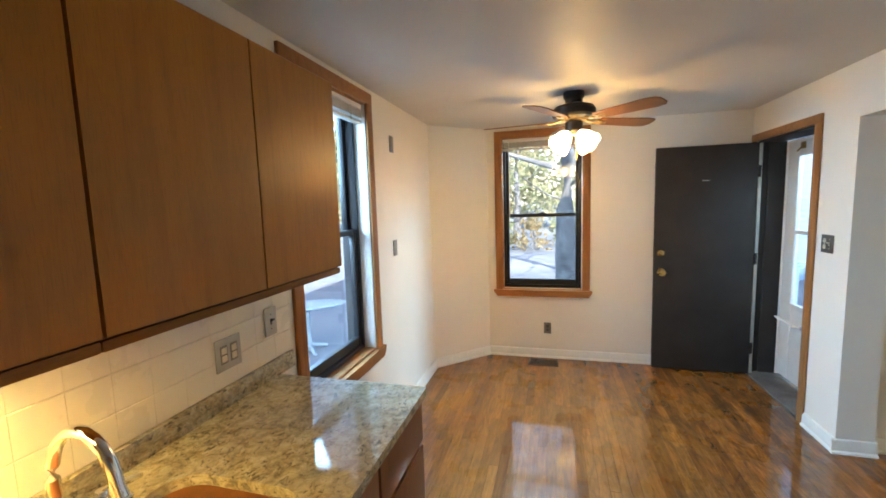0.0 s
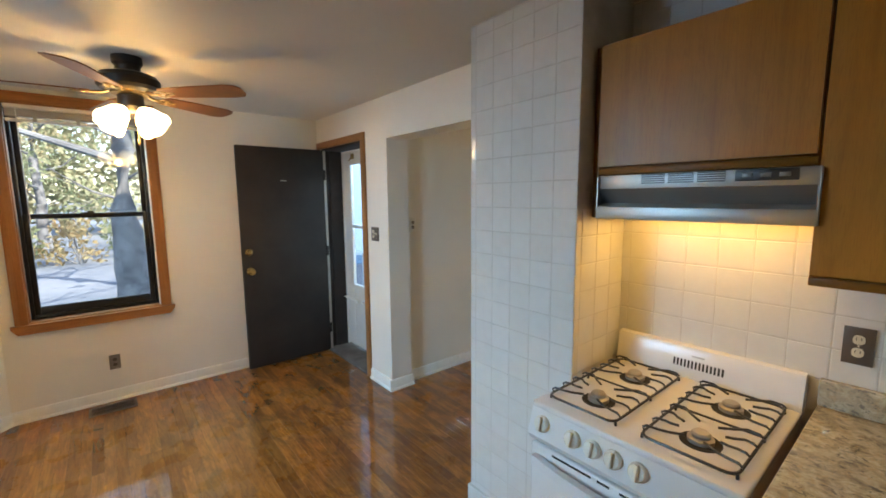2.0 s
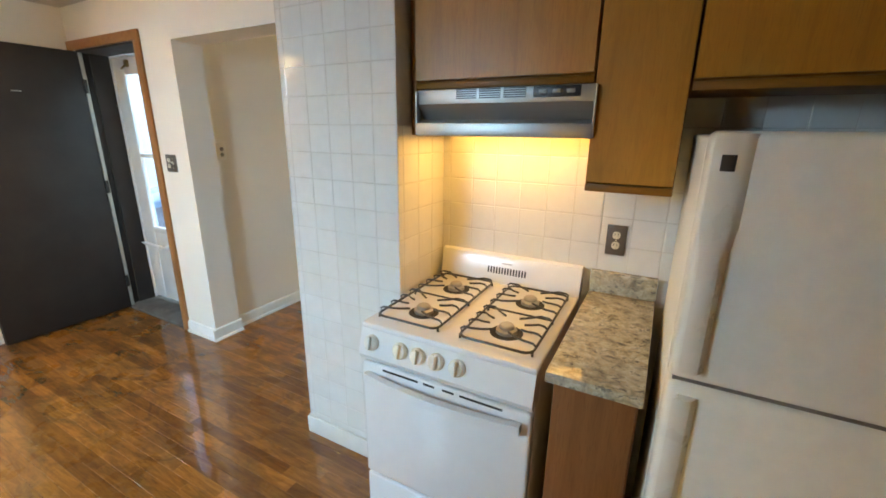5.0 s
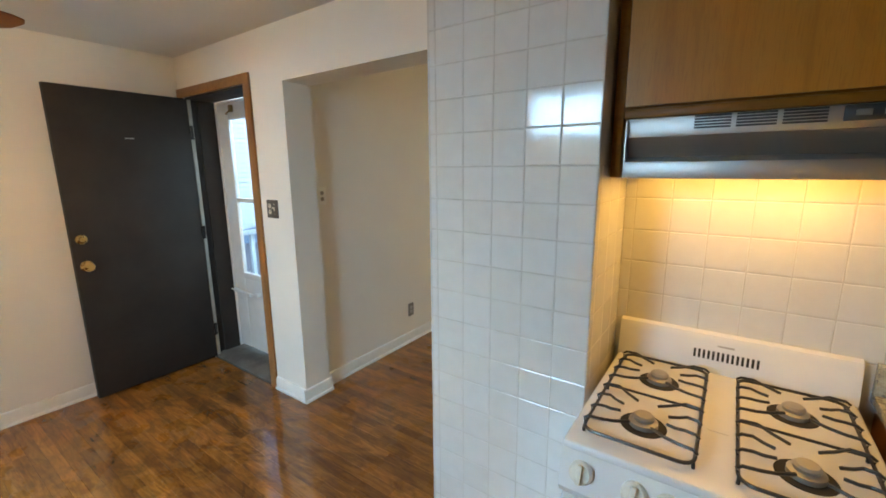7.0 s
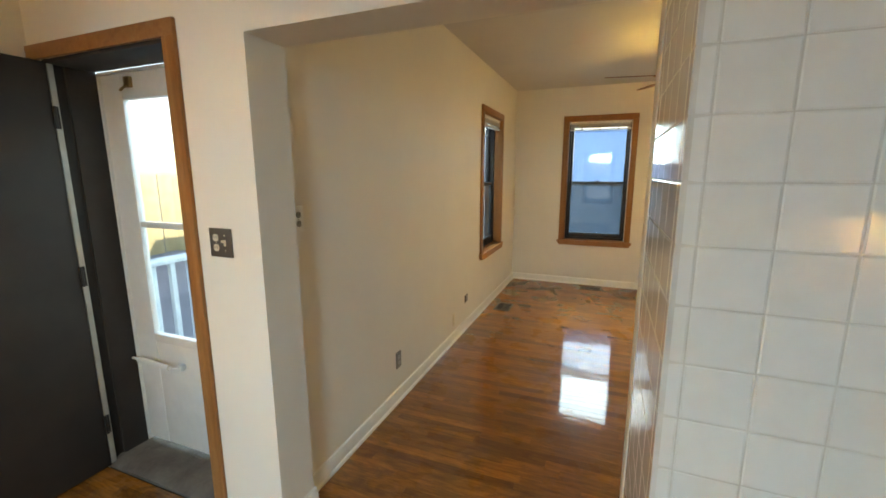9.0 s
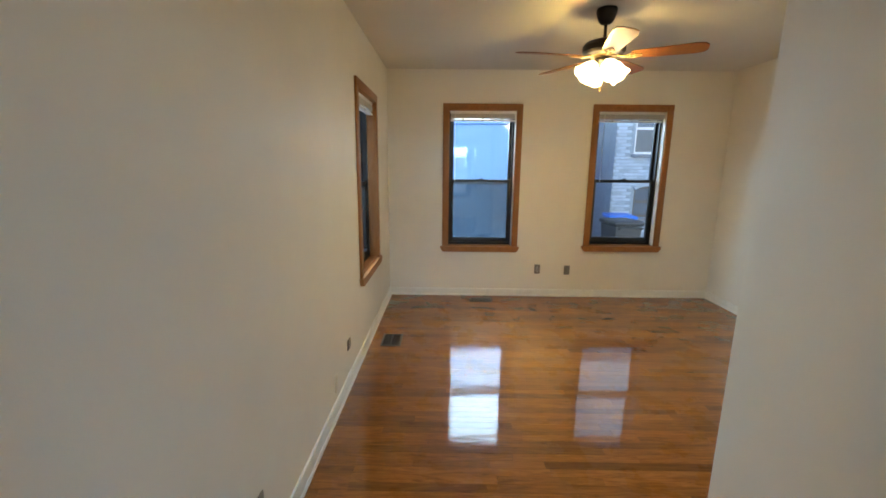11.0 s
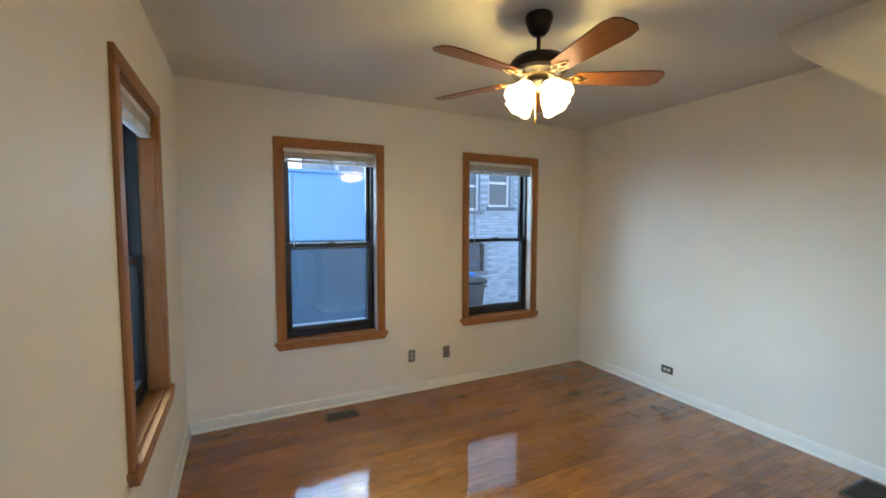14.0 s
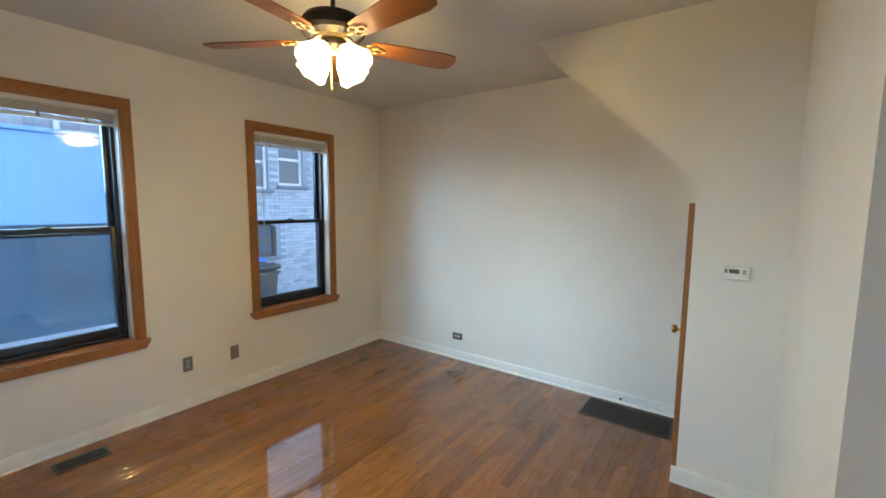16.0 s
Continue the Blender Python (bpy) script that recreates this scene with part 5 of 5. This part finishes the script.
def bin_(m, label, lid):
    b = thing("wheeled_bin", m, label, "bin", "wheeled bins")
    body = bx(-0.27, 0.27, -0.33, 0.33, 0.06, 0.98, 0.03)
    for v in body.verts:
        f = 0.78 + 0.22 * (v.co.z - 0.06) / 0.92
        v.co.x, v.co.y = v.co.x * f, v.co.y * f
    part("body", body, BIN, b)
    part("lid", moved(bx(-0.30, 0.30, -0.36, 0.36, 0.0, 0.09, 0.035, 3), pose(0, 0, 0.985)), lid, b)
    part("handle", tube([(-0.22, 0.36, 0.93), (-0.22, 0.42, 0.96), (0.22, 0.42, 0.96), (0.22, 0.36, 0.93)], 0.016, 8), BIN, b)
    for s in (-1, 1):
        part("wheel", moved(lathe([(0.10, -0.025), (0.12, -0.015), (0.12, 0.015), (0.10, 0.025)], 18), pose(s * 0.26, 0.26, 0.12, 0, 90, 0)), BLACK, b)


bin_(pose(9.74, -1.15, GZ, 0, 0, 95), "black wheeled bin against the brick wall", BIN)
bin_(pose(10.70, -1.50, GZ, 0, 0, 82), "black wheeled bin with a bright blue lid", BIN_LID)

# ---- tiles ----
P = 0.108


def tile_mesh(w, h, painted=False):
    """A glazed tile with cushioned edges, lying in the x, z plane, its face towards -y."""
    c = 0.0026
    k = 0.0005 if painted else c
    v = [(0, 0, 0), (w, 0, 0), (w, 0, h), (0, 0, h), (0, -0.0014, 0), (w, -0.0014, 0), (w, -0.0014, h), (0, -0.0014, h),
         (k, -0.0026, c), (w - k, -0.0026, c), (w - k, -0.0026, h - c), (k, -0.0026, h - c)]
    f = [(8, 9, 10, 11), (4, 5, 9, 8), (5, 6, 10, 9), (6, 7, 11, 10), (7, 4, 8, 11), (0, 1, 5, 4), (1, 2, 6, 5), (2, 3, 7, 6), (3, 0, 4, 7)]
    me = bpy.data.meshes.new("tile")
    me.from_pydata(v, [], f)
    me.materials.append(PAINTED_TILE if painted else TILE)
    return me


TILES = {}


def tiling(parent, origin, rz, u0, u1, z0, z1, first_u=0.0, first_z=0.0, skip=(), painted=False, bullnose=False):
    """Tiles on an upright plane through origin, turned by rz; u runs along it."""
    us = [u0] + [u for u in (first_u + P * i for i in range(-40, 60)) if u0 + 0.012 < u < u1 - 0.012] + [u1]
    zs = [z0] + [z for z in (first_z + P * i for i in range(0, 30)) if z0 + 0.012 < z < z1 - 0.012] + [z1]
    for a, b in zip(us, us[1:]):
        for c, d in zip(zs, zs[1:]):
            if any(s[0] < (a + b) / 2 < s[1] and s[2] < (c + d) / 2 < s[3] for s in skip):
                continue
            gap = 0.0004 if painted else 0.0024
            key = (round(b - a - gap, 4), round(d - c - max(gap, 0.0012), 4), painted)
            if key not in TILES:
                TILES[key] = tile_mesh(*key)
            o = new("tile", TILES[key])
            o.parent = parent
            if bullnose and a == u0:
                # the end tiles round off towards the corner
                o.matrix_local = pose(*origin, 0, 0, rz) @ pose(b - gap / 2, 0, c + max(gap, 0.0012) / 2, 0, 0, -4.0) @ pose(a - b + gap, 0, 0)
                continue
            o.matrix_local = pose(*origin, 0, 0, rz) @ pose(a + gap / 2, 0, c + max(gap, 0.0012) / 2, 0 if painted else random.uniform(-0.25, 0.25), 0, 0 if painted else random.uniform(-0.25, 0.25))


structure("grout_bed", joined(bx(1.3945, 1.3965, 1.0745, 1.6455, 0.0, KC - 0.001), bx(1.3965, 1.934, 1.6435, 1.6455, 0.0, 2.40), bx(1.3965, 1.7560, 1.0745, 1.0765, 0.0, KC - 0.001),
                              bx(1.7545, 1.7565, -0.9, 1.0745, 0.0, KC - 0.001), bx(KX0 - 0.001, KX0 + 0.0012, -1.6, 1.585, 0.90, 1.36)), GROUT, "pale grout between the tiles", "wall")
# pier: west face, north face, south face
tiling(pier, (1.3955, 0, 0), -90, -1.6455, -1.0745, 0.095, 2.334, -1.073, 0.018, bullnose=True)
tiling(pier, (0, 1.6445, 0), 180, -1.934, -1.3945, 0.095, 2.024, -1.43, 0.018)
tiling(pier, (0, 1.0755, 0), 0, 1.3945, 1.7545, 0.88, 1.53, 1.43, 0.018)
tiling(wall_stove, (1.7555, 0, 0), -90, -1.0745, 0.75, 0.88, 1.70, -1.04, 0.018)
tiling(wall_stove, (1.7555, 0, 0), -90, -1.0745, -0.10, 2.115, 2.334, -1.04, 0.018)
tiling(wall_w, (KX0 + 0.001, 0, 0), 90, -0.45, 1.585, 0.985, 1.352, 0.05, 0.0, painted=True)
pb = thing("tile_base", pose(1.39, 1.65, 0), "white glazed tile skirting round the pier foot", "skirting", kind="structure")
part("front", bx(-0.010, 0.004, -0.58, 0.006, 0, 0.095, 0.004), TILE, pb)
part("side", bx(0.004, 0.545, -0.004, 0.008, 0, 0.095, 0.004), TILE, pb)

# ---- oak strips ----
ROW, JOINT = 0.0572, 0.0004
rnd = random.Random(21)
PLANKS = {}
LENGTHS = (0.30, 0.42, 0.55, 0.70, 0.85, 1.05, 1.30)


def strip_data(l):
    w, c, z = ROW - JOINT, 0.0006, 0.0
    v = [(0, 0, z - 0.010), (w, 0, z - 0.010), (w, l, z - 0.010), (0, l, z - 0.010), (0, 0, z - c), (w, 0, z - c), (w, l, z - c), (0, l, z - c),
         (c, c, z), (w - c, c, z), (w - c, l - c, z), (c, l - c, z)]
    f = [(8, 9, 10, 11), (4, 5, 9, 8), (5, 6, 10, 9), (6, 7, 11, 10), (7, 4, 8, 11), (0, 1, 5, 4), (1, 2, 6, 5), (2, 3, 7, 6), (3, 0, 4, 7)]
    return v, f


far_v, far_f = [], []
x = KX0
near = 0
while x < LE:
    lo, hi = (KS, KN) if x < KX1 else ((1.3, LN) if x < 2.9 else (LS, LN))
    if KX1 - 0.06 <= x < JAMB_X:
        hi = 2.96
    y = lo - rnd.uniform(0.0, 0.9)
    while y < hi:
        l = rnd.choice(LENGTHS)
        a, b = max(y, lo), min(y + l, hi)
        if b - a > 0.02:
            full = abs((b - a) - l) < 1e-6
            if full and 0.35 < x < 3.3 and 1.35 < (a + b) / 2 < 3.1 and near < 300:
                key = l
                if key not in PLANKS:
                    v, f = strip_data(l - JOINT)
                    me = bpy.data.meshes.new("plank")
                    me.from_pydata(v, [], f)
                    me.materials.append(PLANK)
                    PLANKS[key] = me
                o = new("plank", PLANKS[key])
                o.parent = floor_ob
                o.matrix_local = pose(x, a, rnd.uniform(-0.0003, 0.0), 0, rnd.uniform(-0.22, 0.22), 0)
                near += 1
            else:
                v, f = strip_data(b - a - JOINT)
                n = len(far_v)
                lean = rnd.uniform(-0.0028, 0.0028)
                far_v += [(p + x, q + a, r + lean * (p - ROW / 2) - 0.00012) for p, q, r in v]
                far_f += [tuple(i + n for i in g) for g in f]
        y += l
    x += ROW
me = bpy.data.meshes.new("strip_floor")
me.from_pydata(far_v, [], far_f)
me.materials.append(PLANK_FAR)
strips = tagged(new("strip_floor", me), kind="stuff")
strips.parent = floor_ob
